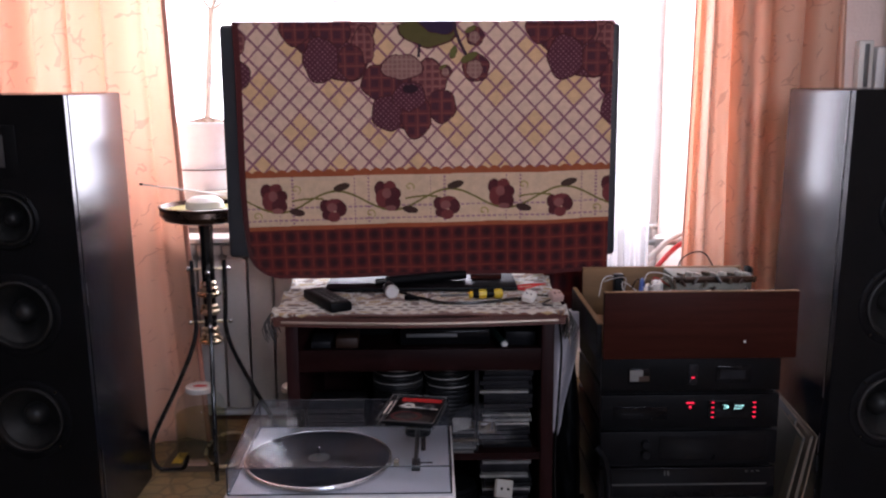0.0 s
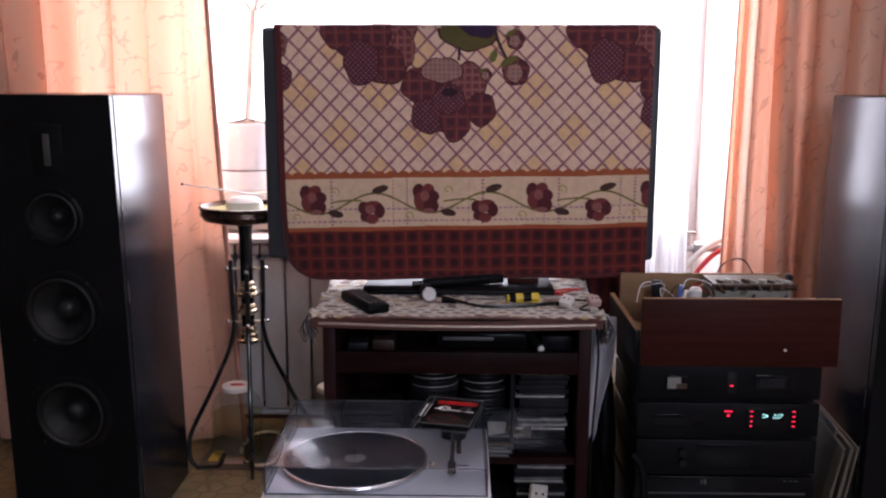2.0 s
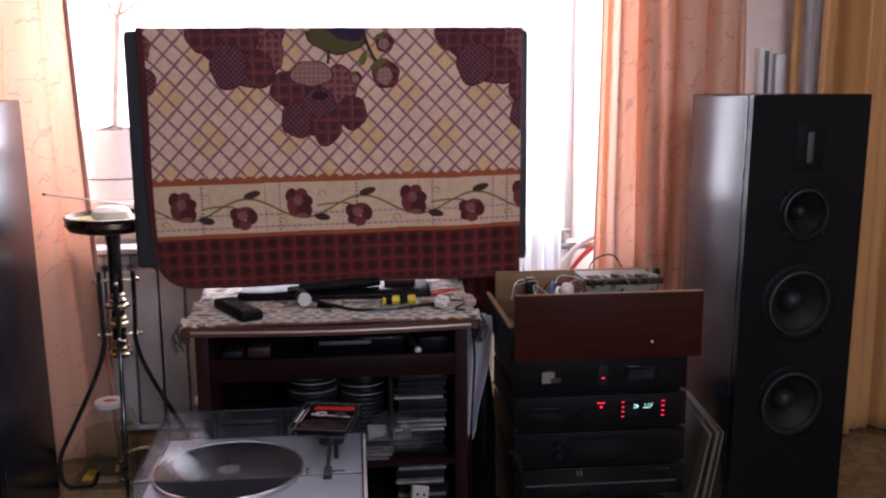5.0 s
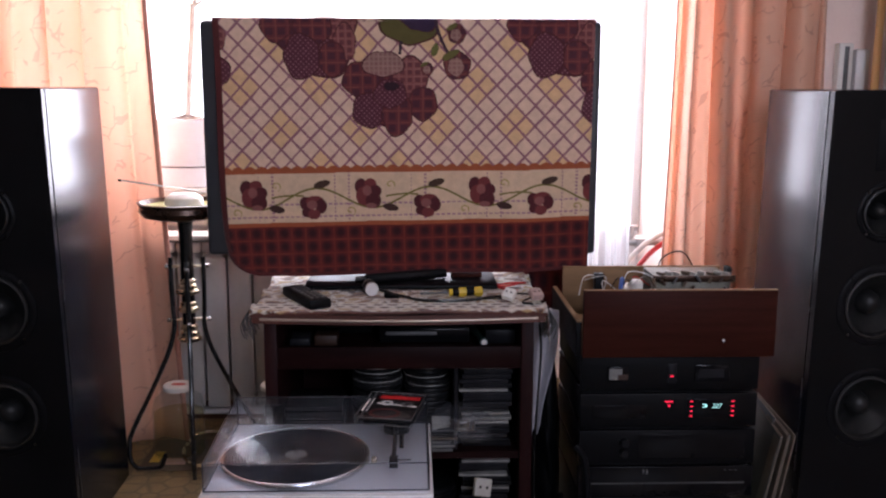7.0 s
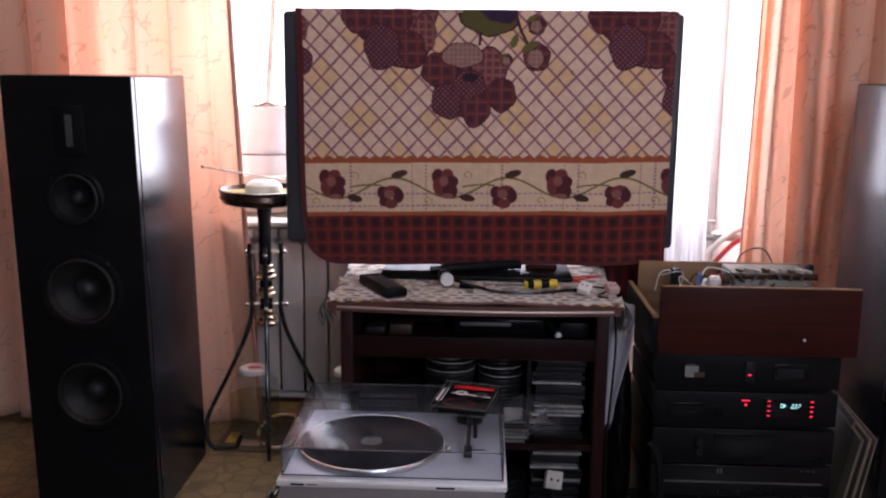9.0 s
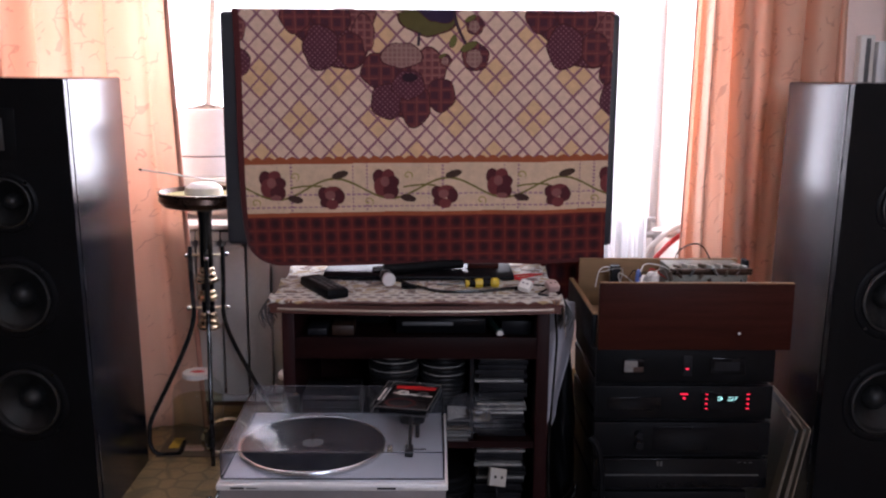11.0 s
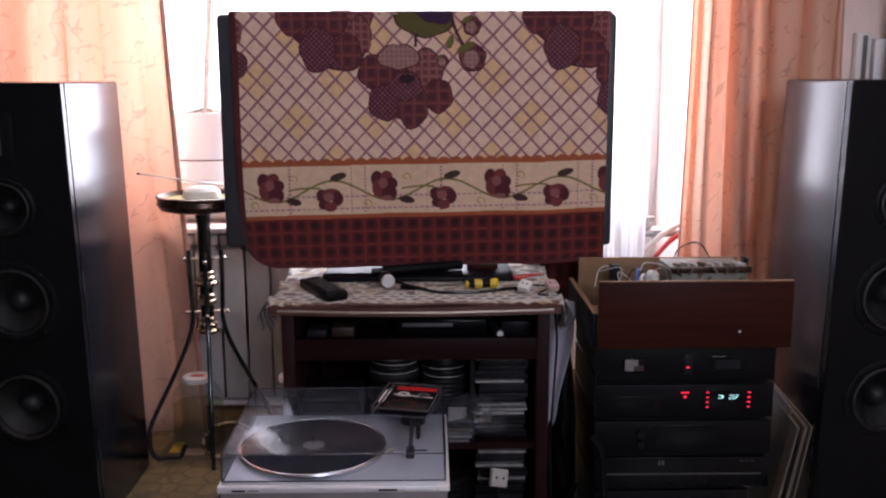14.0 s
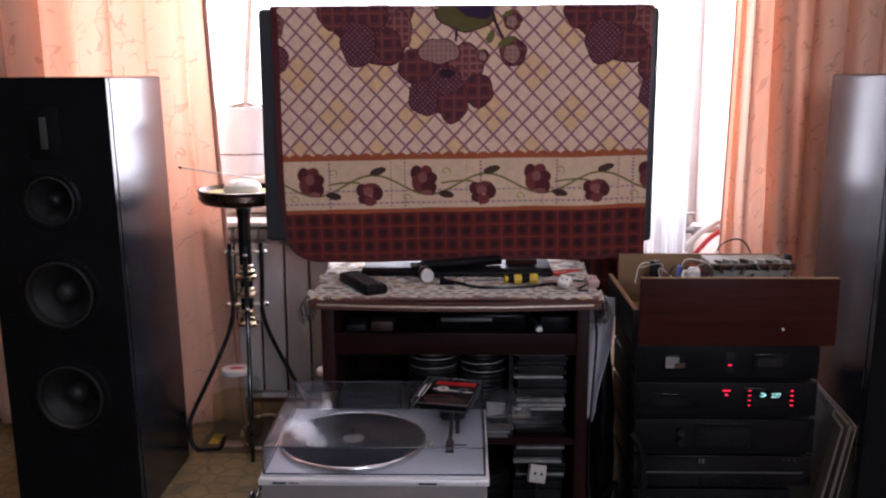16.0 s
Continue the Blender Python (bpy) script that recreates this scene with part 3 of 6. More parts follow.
part("nut", lathe([(0, -0.012), (0.021, -0.012), (0.021, 0.012), (0, 0.012)], seg=6, m=pose(0.72, 2.90, 0.625, 0, 90, 0)), M["steel"], valve)
part("stem", rod((0.69, 2.90, 0.63), (0.69, 2.90, 0.672), 0.011), M["steel"], valve)
part("valve_handle", box(0.665, 0.715, 2.892, 2.908, 0.668, 0.678, 0.003), M["steel"], valve)
lone("hose", tube([(0.65, 2.87, 0.30), (0.665, 2.87, 0.52), (0.71, 2.875, 0.60), (0.79, 2.88, 0.655), (0.90, 2.88, 0.67)], 0.009), M["ivory"], "thick white cable arching behind the equipment", "cable")
lone("hose", tube([(0.68, 2.86, 0.30), (0.69, 2.86, 0.50), (0.73, 2.865, 0.575), (0.80, 2.87, 0.63), (0.90, 2.87, 0.645)], 0.008), M["red"], "red cable arching behind the equipment", "cable")

# ---- plant on the sill ----
PX0, PY0 = -0.738, 3.16
plant = thing("potted_plant", PX0, PY0, SILL, "small bare-stemmed tree in a white glazed pot on the window sill", "plant")
part("saucer", lathe([(0, 0.0), (0.095, 0.0), (0.112, 0.03), (0.118, 0.062), (0.113, 0.062), (0.09, 0.01), (0, 0.01)], PX0, PY0, SILL), M["pot"], plant, "deep white saucer")
part("pot", lathe([(0, 0.012), (0.085, 0.012), (0.104, 0.075), (0.116, 0.17), (0.120, 0.17), (0.123, 0.208), (0.114, 0.208), (0.110, 0.18), (0, 0.18)], PX0, PY0, SILL), M["pot"], plant)
bm = lathe([(0.109, 0.190), (0.07, 0.200), (0.03, 0.212), (0, 0.22)], PX0, PY0, SILL)
rng = random.Random(4)
for i in range(160):
    a, r = rng.uniform(0, 6.28), 0.104 * rng.random() ** 0.6
    z = 0.191 + 0.029 * max(0, 1 - r / 0.104)
    lathe([(0, -0.004), (0.007, 0), (0, 0.004)], seg=5, bm=bm, m=pose(PX0 + r * math.cos(a), PY0 + r * math.sin(a), SILL + z, rng.uniform(0, 90), 0, rng.uniform(0, 90)))
part("soil", bm, M["soil"], plant, "brown soil heaped with pebbles")
part("seam", lathe([(0.1165, 0.0625), (0.1190, 0.0625), (0.1190, 0.0665), (0.1165, 0.0665)], PX0, PY0, SILL), M["mid_grey"], plant, "dark line round the saucer")
bm = tube([(PX0, PY0, SILL + 0.20), (PX0 + 0.012, PY0, SILL + 0.36), (PX0 + 0.022, PY0, SILL + 0.46), (PX0 + 0.028, PY0, SILL + 0.55)], 0.010)
for dx, dy, dz in ((-0.06, 0.01, 0.14), (0.05, -0.02, 0.17), (0.02, 0.05, 0.2), (0.10, 0.0, 0.12)):
    tube([(PX0 + 0.028, PY0, SILL + 0.545), (PX0 + 0.028 + dx * 0.6, PY0 + dy * 0.6, SILL + 0.545 + dz * 0.4), (PX0 + 0.028 + dx, PY0 + dy, SILL + 0.545 + dz)], 0.005, seg=6, bm=bm)
part("trunk", bm, M["bark"], plant)
bm = bmesh.new()
for i in range(150):
    a, e, r = rng.uniform(0, 6.28), rng.uniform(-0.6, 1.2), rng.uniform(0.06, 0.20)
    c = Vector((PX0 + 0.04 + r * math.cos(a) * math.cos(e), PY0 + 0.7 * r * math.sin(a) * math.cos(e), SILL + 0.72 + r * math.sin(e)))
    own = bmesh.new()
    L, w = rng.uniform(0.03, 0.05), rng.uniform(0.010, 0.016)
    vs = [own.verts.new(p) for p in ((0, 0, 0), (w, L * 0.45, 0.004), (0, L, -0.004), (-w, L * 0.45, 0.004))]
    own.faces.new(vs)
    into(own, bm, pose(c.x, c.y, c.z, rng.uniform(-60, 40), rng.uniform(-40, 40), math.degrees(a) - 90))
part("crown", bm, M["leaf"], plant, "sparse green leaves")
lone("sill_cloth", box(-0.99, -0.35, 3.022, 3.027, SILL - 0.115, SILL + 0.0005, bm=box(-0.99, -0.35, 3.022, 3.33, SILL + 0.0005, SILL + 0.002)), M["paper"], "pale printed cloth lying on the sill and hanging over its edge", "cloth")
plant.location.z += 0.003
plant.scale = (1.06, 1.06, 1.06)

# ---- loudspeakers ----
SW, SD, SH, SY = 0.31, 0.40, 1.103, 2.173
SPLAY = 0.020    # the cabinets widen towards the foot on the inner side


def driver(parent, x, z, r, name):
    m = pose(x, SY, z, 90, 0, 0)     # local z points to the listener
    ring = lathe([(r * 0.90, 0.0), (r * 0.92, 0.006), (r * 1.0, 0.007), (r * 1.10, 0.004), (r * 1.13, -0.002), (r * 0.9, -0.002)], seg=48, m=m)
    d = part(name, ring, M["black_plastic"], parent)
    part("surround", lathe([(r * 0.93, 0.0), (r * 0.89, 0.009), (r * 0.83, 0.010), (r * 0.78, 0.004), (r * 0.76, -0.003)], seg=48, m=m), M["rubber"], d)
    part("cone", lathe([(r * 0.77, -0.002), (r * 0.66, -0.012), (r * 0.50, -0.026), (r * 0.30, -0.046), (0, -0.049)], seg=48, m=m), M["cone"], d)
    part("dust_cap", lathe([(r * 0.33, -0.044), (r * 0.31, -0.030), (r * 0.24, -0.017), (r * 0.13, -0.010), (0, -0.008)], seg=32, m=m), M["dust_cap"], d)
    for k in range(4):
        a = math.pi / 4 + k * math.pi / 2
        part("screw", rod(m @ Vector((r * 1.06 * math.cos(a), r * 1.06 * math.sin(a), 0)), m @ Vector((r * 1.06 * math.cos(a), r * 1.06 * math.sin(a), 0.008)), 0.004, 8), M["black_paint"], d)


def loudspeaker(x0, label, SD=SD, turn=0.0):
    """A tall three-way cabinet whose inner corner stands at x0, turned about that corner."""
    xc = x0 + SW / 2
    s = thing("loudspeaker", xc, SY + SD / 2, 0, label, "loudspeaker", "pair of loudspeakers")
    shell = box(x0, x0 + SW, SY, SY + SD, 0.0, SH)
    shell.normal_update()
    bmesh.ops.delete(shell, geom=[f for f in shell.faces if abs(f.normal.y) > 0.9 and f.calc_center_median().y < SY + 0.01], context="FACES")
    bmesh.ops.bevel(shell, geom=[e for e in shell.edges if len(e.link_faces) == 2], offset=0.007, segments=3, profile=0.5, affect="EDGES")
    part("cabinet", shell, M["black_lacquer"], s, "satin black lacquered cabinet")
    holes = [(0.815, 0.066), (0.588, 0.092), (0.328, 0.092)]
    own = bmesh.new()

    def ring_face(z0, z1, cz, r):
        """One rectangle of the baffle with a round hole and its recess."""
        w = SW / 2
        angles = [2 * math.pi * k / 48 for k in range(48)] + [math.atan2(dz, dx) % (2 * math.pi) for dx in (-w, w) for dz in (z0 - cz, z1 - cz)]
        angles = sorted(set(round(a, 6) for a in angles))
        n = len(angles)
        outer, inner, deep = [], [], []
        for a in angles:
            dx, dz = math.cos(a), math.sin(a)
            k = min(w / max(1e-6, abs(dx)), ((z1 - cz) if dz > 0 else (cz - z0)) / max(1e-6, abs(dz)))
            outer.append(own.verts.new((xc + dx * k, SY - 0.002, cz + dz * k)))
            inner.append(own.verts.new((xc + r * 0.95 * dx, SY - 0.002, cz + r * 0.95 * dz)))
            deep.append(own.verts.new((xc + r * 0.95 * dx, SY + 0.05, cz + r * 0.95 * dz)))
        for k in range(n):
            q = (k + 1) % n
            own.faces.new([outer[k], outer[q], inner[q], inner[k]])
            own.faces.new([inner[k], inner[q], deep[q], deep[k]])
    ring_face(0.71, SH - 0.001, *holes[0])
    ring_face(0.47, 0.71, *holes[1])
    ring_face(0.0, 0.47, *holes[2])
    bmesh.ops.remove_doubles(own, verts=own.verts, dist=0.0005)
    part("baffle", own, M["black_baffle"], s, "matt black front baffle")
    for z, r in holes:
        driver(s, xc, z, r, "midrange" if r < 0.08 else "woofer")
    bm = box(xc - 0.038, xc + 0.038, SY - 0.004, SY + 0.004, 0.915, 1.035, 0.003)
    tw = part("tweeter", bm, M["black_baffle"], s)
    part("ribbon", box(xc - 0.008, xc + 0.008, SY - 0.0055, SY - 0.003, 0.938, 1.012, 0.001), M["ribbon"], tw, "pale grey ribbon strip")
    part("badge", box(xc + 0.070, xc + 0.080, SY - 0.001, SY + 0.001, 1.066, 1.074), M["mid_grey"], s)
    part("corner_strip", box(x0 - 0.0015 if x0 > 0 else x0 + SW - 0.002, x0 + 0.002 if x0 > 0 else x0 + SW + 0.0015, SY + 0.024, SY + 0.028, 0, SH - 0.002), M["black_paint"], s)
    for ob in s.children_recursive:
        for v in ob.data.vertices:
            v.co.x += math.copysign(SPLAY, -x0) * (SH - v.co.z)
    if turn:
        s.matrix_world = pose(x0, SY, 0, 0, 0, turn) @ Matrix.Translation((s.location.x - x0, s.location.y - SY, 0))
    return s


loudspeaker(-0.832 - SW, "tall black floor-standing loudspeaker beside the ashtray stand")
loudspeaker(0.985, "tall black floor-standing loudspeaker beside the records", SD=0.335, turn=5.0)

# ---- floor ashtray ----
AX, AY = -0.632, 2.62
ash = thing("ashtray_stand", AX, AY, 0, "tall floor ashtray with bronze dish, black legs and brass rings", "ashtray stand")
part("dish", lathe([(0.0, 0.742), (0.08, 0.742), (0.112, 0.750), (0.124, 0.765), (0.122, 0.778), (0.127, 0.788), (0.121, 0.790), (0.114, 0.776), (0.07, 0.768), (0, 0.768)], AX, AY, 0, 48), M["bronze"], ash, "dark bronze dish")
part("dish_lining", lathe([(0.113, 0.7775), (0.07, 0.7695), (0, 0.7695)], AX, AY, 0, 48), M["olive"], ash, "olive lacquered inside")
part("column", lathe([(0.0, 0.42), (0.0185, 0.42), (0.0185, 0.70), (0.022, 0.735), (0.05, 0.742), (0, 0.742)], AX, AY, 0, 24), M["black_paint"], ash)
for z, r in ((0.563, 0.023), (0.548, 0.026), (0.533, 0.034), (0.497, 0.024), (0.482, 0.029), (0.430, 0.024), (0.412, 0.027), (0.396, 0.035)):
    part("brass_ring", lathe([(0.0, -0.008), (r * 0.8, -0.008), (r, -0.003), (r, 0.003), (r * 0.8, 0.008), (0, 0.008)], AX, AY, z, 24), M["brass"], ash, "polished brass ring")


def leg(direction, reach, foot):
    dx, dy = math.cos(direction), math.sin(direction)
    def at(r, z, side=0.0):
        return (AX + dx * r - dy * side, AY + dy * r + dx * side, z)
    pts = [at(0.045, 0.63), at(0.045, 0.56), at(0.043, 0.48), at(0.042, 0.43), at(0.060, 0.36), at(0.11, 0.25), at(reach - 0.01, 0.12), at(reach, 0.075), at(reach - 0.002, 0.03)]
    if foot:
        pts += [at(reach - 0.02, 0.008), at(reach - 0.05, 0.006), at(reach - 0.085, 0.010), at(reach - 0.10, 0.045)]
    l = part("leg", tube(pts, 0.0065), M["black_paint"], ash)
    for z in (0.605, 0.450):
        part("bolt", rod(at(0.012, z), at(0.056, z), 0.004), M["brass"], l, "brass spacer bolt")
        part("knob", lathe([(0, -0.007), (0.005, -0.005), (0.007, 0), (0.005, 0.005), (0, 0.007)], *at(0.056, z), 12), M["chrome"], l)


leg(math.radians(184), 0.185, True)
leg(math.radians(12), 0.185, True)
leg(math.radians(-78), 0.15, False)
hoop = [(AX + 0.017 + 0.065 * math.cos(a), AY + 0.07 + 0.085 * math.sin(a), 0.035 + 0.02 * math.sin(a)) for a in [2 * math.pi * k / 16 for k in range(16)]]
part("hoop", tube(hoop, 0.005, close=True, smooth=3), M["brass"], ash, "brass hoop between the feet")
lone("white_bowl", lathe([(0, 0.0), (0.045, 0.0), (0.062, 0.010), (0.058, 0.028), (0.04, 0.040), (0, 0.044)], AX - 0.002, AY + 0.01, 0.770, 32, sx=0.88, sy=0.75), M["ivory"], "upturned white oval bowl in the ashtray dish", "bowl")
antenna = thing("aerial_rod", -0.70, 2.60, 0.79, "thin steel aerial rod lying across the ashtray dish", "aerial")
part("rod", rod((-0.800, 2.60, 0.850), (-0.50, 2.63, 0.803), 0.0024, 8), M["steel"], antenna)
part("tip", rod((-0.804, 2.60, 0.8506), (-0.796, 2.60, 0.8494), 0.003, 8), M["black_paint"], antenna)


# ---- jars ----
def jar(x, y, label, full):
    j = thing("glass_jar", x, y, 0.004, label, "jar", "jars on the floor")
    part("glass", lathe([(0, 0.003), (0.070, 0.003), (0.077, 0.012), (0.077, 0.145), (0.068, 0.180), (0.043, 0.203), (0.041, 0.215)], x, y, 0.004, 40), M["clear"], j)
    lid = part("lid", lathe([(0.0, 0.222), (0.040, 0.222), (0.043, 0.218), (0.043, 0.206), (0.041, 0.206), (0.040, 0.216), (0, 0.218)], x, y, 0.004, 32), M["ivory"], j, "white tin lid with a red print")
    part("print", lathe([(0, 0.2225), (0.022, 0.2225), (0.022, 0.2232), (0, 0.2232)], x + 0.004, y - 0.004, 0.004, 20, sx=1.0, sy=0.5), M["red"], lid)
    if full:
        part("brine", lathe([(0, 0.008), (0.0725, 0.014), (0.0725, 0.135), (0, 0.135)], x, y, 0.004, 40), M["water"], j, "cloudy greenish brine")


jar(-0.700, 2.72, "three-litre glass jar of greenish brine with a white tin lid", True)
jar(-0.410, 2.72, "closed glass jar with a white and red tin lid", False)
bm = box(-0.80, -0.52, 2.60, 2.84, 0.0005, 0.0035)
lone("magazine", bm, M["sleeve_tan"], "crumpled colour magazine spread on the floor under the jar", "magazine")
for x, y, w, d, k in ((-0.74, 2.64, 0.07, 0.05, "pink"), (-0.62, 2.63, 0.06, 0.06, "green"), (-0.56, 2.70, 0.05, 0.05, "red"), (-0.78, 2.66, 0.03, 0.08, "yellow")):
    lone("paper_scrap", box(x, x + w, y, y + d, 0.0037, 0.0045, m=None), M[k], "coloured scrap of printed paper on the floor", "paper")

# ---- television and its towel ----
TX0, TX1, TZ0, TZ1, TY = -0.528, 0.487, 0.672, 1.270, 2.425
tv = thing("television", -0.02, 2.47, 0.603, "large flat television with a blue-grey frame, draped with a towel", "television")
part("body", box(TX0, TX1, TY, TY + 0.035, TZ0, TZ1, 0.012, seg=3, bm=box(TX0 + 0.06, TX1 - 0.06, TY + 0.03, TY + 0.10, TZ0 + 0.05, TZ1 - 0.06, 0.02)), M["tv_frame"], tv)
part("screen", box(TX0 + 0.045, TX1 - 0.045, TY - 0.002, TY + 0.002, TZ0 + 0.06, TZ1 - 0.045), M["gloss_black"], tv, "dark glass screen")
part("neck", box(-0.10, 0.06, TY + 0.01, TY + 0.06, 0.610, TZ0 + 0.03, 0.006), M["black_plastic"], tv)
part("base", box(-0.268, 0.222, 2.315, 2.57, 0.6030, 0.613, 0.004), M["black_plastic"], tv, "black plastic foot plate")

UNIT = 0.001464   # metres per step of the printed pattern


def mixc(c, mask, col):
    return np.where(mask[:, None], np.array(col), c)


def towel_print(x, d):
    """The print at x (pattern steps across) and d (steps down); returns colours."""
    n = len(x)
    cream, cream2, mauve = (0.715, 0.512, 0.380), (0.655, 0.475, 0.325), (0.29, 0.12, 0.150)
    c = np.tile(np.array(cream), (n, 1))
    # lattice of diamonds, 34 by 36 steps
    a = (x - 491) / 34.4 + (d - 219) / 36.3
    b = (x - 491) / 34.4 - (d - 219) / 36.3
    ca, cb = np.round(a), np.round(b)
    ccx, ccd = 491 + 17.2 * (ca + cb), 219 + 18.15 * (ca - cb)
    # warm yellow diamonds in staggered clusters of four
    gx, gd = (ccx - 508) / 138.0, (ccd - 218) / 146.0
    for ox, od in ((0, 0), (0.5, 0.5)):
        ex, ed = gx + ox, gd + od
        near = np.hypot((ex - np.round(ex)) * 138, (ed - np.round(ed)) * 146) < 21
        c = mixc(c, near, (0.70, 0.46, 0.25))
    la, lb = np.abs(a - np.floor(a) - 0.5), np.abs(b - np.floor(b) - 0.5)
    twill = 0.5 + 0.5 * np.sin((x + d) * 1.3)
    # lines run where a or b is half way between two centres
    ea, eb = 0.5 - np.abs(a - ca), 0.5 - np.abs(b - cb)
    c = mixc(c, (ea < 0.060 + 0.035 * twill) | (eb < 0.060 + 0.035 * twill), mauve)
    # blossoms repeat every 425 steps
    xm = (x - 470) % 425 + 470

    def plaid(step, base, dark, line):
        p = np.tile(np.array(base), (n, 1))
        sx, sd = (x / step) % 1, (d / step) % 1
        p = mixc(p, (np.abs(sx - 0.5) < 0.3) & (np.abs(sd - 0.5) < 0.3), dark)
        p = mixc(p, (sx < 0.09) | (sd < 0.09), line)
        return p

    def gingham(step, base, light):
        p = np.tile(np.array(base), (n, 1))
        sx, sd = ((x + d) / step) % 1, ((x - d) / step) % 1
        return mixc(p, (sx < 0.42) & (sd < 0.42), light)
    big = plaid(21, (0.135, 0.030, 0.034), (0.078, 0.022, 0.034), (0.20, 0.060, 0.048))
    fine = gingham(9, (0.095, 0.024, 0.038), (0.24, 0.11, 0.125))
    rosy = plaid(13, (0.22, 0.075, 0.070), (0.14, 0.04, 0.045), (0.30, 0.13, 0.11))
    pale = plaid(8, (0.30, 0.17, 0.14), (0.25, 0.12, 0.11), (0.36, 0.22, 0.18))
    edge = np.array((0.075, 0.017, 0.020))

    def blob(cx, cd, rx, rd, fill, tilt=0.0):
        nonlocal c
        ct, st = math.cos(tilt), math.sin(tilt)
        dx, dd = xm - cx, d - cd
        for w in (0, 425, -425):
            e = np.hypot((ct * (dx + w) + st * dd) / rx, (-st * (dx + w) + ct * dd) / rd)
            e = e * (1 + 0.045 * np.sin(5 * np.arctan2(dd, dx + w) + cx))
            c = np.where((e < 1)[:, None], fill if isinstance(fill, np.ndarray) else np.array(fill), c)
            c = np.where(((e > 0.93) & (e < 1))[:, None], edge, c)
    # high cluster
    blob(560, 52, 66, 46, big)
    blob(590, 88, 44, 46, fine)
    blob(700, 160, 56, 56, big)
    for q in ((505, 40, 27, 32, big), (615, 40, 30, 34, rosy), (568, 40, 34, 40, big), (622, 72, 20, 34, rosy), (600, 100, 24, 31, big), (548, 95, 32, 40, fine)):
        blob(*q)
    # low cluster
    for q in ((650, 135, 34, 32, big), (735, 135, 32, 40, rosy), (757, 178, 26, 30, big), (664, 188, 31, 32, fine), (712, 195, 27, 40, big), (700, 160, 30, 26, fine)):
        blob(*q)
    blob(688, 109, 38, 22, pale)
    blob(702, 147, 14, 8, (0.03, 0.012, 0.02))
    # leaf, vine and berries
    blob(732, 40, 52, 36, (0.10, 0.085, 0.025), 0.2)
    blob(748, 32, 36, 20, (0.035, 0.018, 0.05), 0.35)
    vine = (np.abs(xm - (779 + 0.0045 * np.maximum(d - 20, 0) ** 2)) < 3.0) & (d < 95)
    c = mixc(c, vine, (0.05, 0.022, 0.035))
    stalk = (np.abs(xm - (719 - 0.1 * (d - 75))) < 2.5) & (d > 70) & (d < 92)
    c = mixc(c, stalk, (0.04, 0.02, 0.035))
    for cx, cd, r in ((816, 58, 16), (817, 112, 24), (765, 118, 11)):
        blob(cx, cd, r, r * 1.05, big)
        blob(cx - r * 0.1, cd + r * 0.1, r * 0.62, r * 0.7, pale)
        blob(cx - r * 0.5, cd - r * 0.75, r * 0.7, r * 0.28, (0.13, 0.12, 0.03), -0.5)
    blob(778, 85, 6, 12, (0.13, 0.13, 0.035), 0.3)
    # blossoms cut by the towel's two side edges
    for cx, cd, rx, rd, fill in ((1064, 138, 30, 34, big), (1060, 186, 23, 30, fine), (404, 62, 15, 22, rosy), (408, 118, 17, 23, fine)):
        e = np.hypot((x - cx) / rx, (d - cd) / rd) * (1 + 0.05 * np.sin(4 * np.arctan2(d - cd, x - cx)))
        c = np.where((e < 1)[:, None], fill, c)
        c = np.where(((e > 0.93) & (e < 1))[:, None], edge, c)
    # scalloped ribbon over the border
    scallop = 289 - 5 * np.abs(np.sin(np.pi * x / 21.0))
    c = mixc(c, (d > scallop) & (d < 297), (0.34, 0.085, 0.03))
    # border with a running vine
    in_b = (d >= 297) & (d < 384)
    c = mixc(c, in_b, cream2)
    u136 = (x - 600) % 135.5
    dots = (np.floor(d / 3.2) % 2 == 0)
    c = mixc(c, in_b & dots & ((np.abs(u136) < 1.8) | (np.abs(u136 - 26) < 1.8)), (0.30, 0.13, 0.20))
    dotx = (np.floor(x / 3.2) % 3 > 0)
    c = mixc(c, in_b & dotx & ((np.abs(d - 352) < 1.5) | (np.abs(d - 374) < 1.5)), (0.36, 0.19, 0.25))
    green = (0.17, 0.14, 0.03)
    wave = 342 - 18 * np.cos(2 * np.pi * (x - 568) / 203.0)
    c = mixc(c, in_b & (np.abs(d - wave) < 1.9), green)
    u = (x - 458) % 203
    twig = 340 - 4 * np.sin((u - 30) / 75 * np.pi)
    c = mixc(c, in_b & (u > 30) & (u < 88) & (np.abs(d - twig) < 1.6), green)
    for cx, cd in ((38, 320), (170, 366)):
        r = np.hypot(u - cx, d - cd)
        th = np.arctan2(d - cd, u - cx)
        c = mixc(c, in_b & (r < 9) & (np.abs((r - (th + np.pi) * 1.35) % 8.5 - 4.2) < 1.0), (0.36, 0.28, 0.07))
    u2 = (x - 400) % 203 + 400

    def bud(cx, cd, rx, rd, fill, tilt=0.0):
        nonlocal c
        ct, st = math.cos(tilt), math.sin(tilt)
        for w in (0, 203, -203):
            dx, dd = u2 - cx + w, d - cd
            e = np.hypot((ct * dx + st * dd) / rx, (-st * dx + ct * dd) / rd)
            c = np.where((in_b & (e < 1))[:, None], fill if isinstance(fill, np.ndarray) else np.array(fill), c)
    dark, wine, dusk = (0.085, 0.016, 0.02), (0.17, 0.035, 0.035), (0.24, 0.09, 0.08)
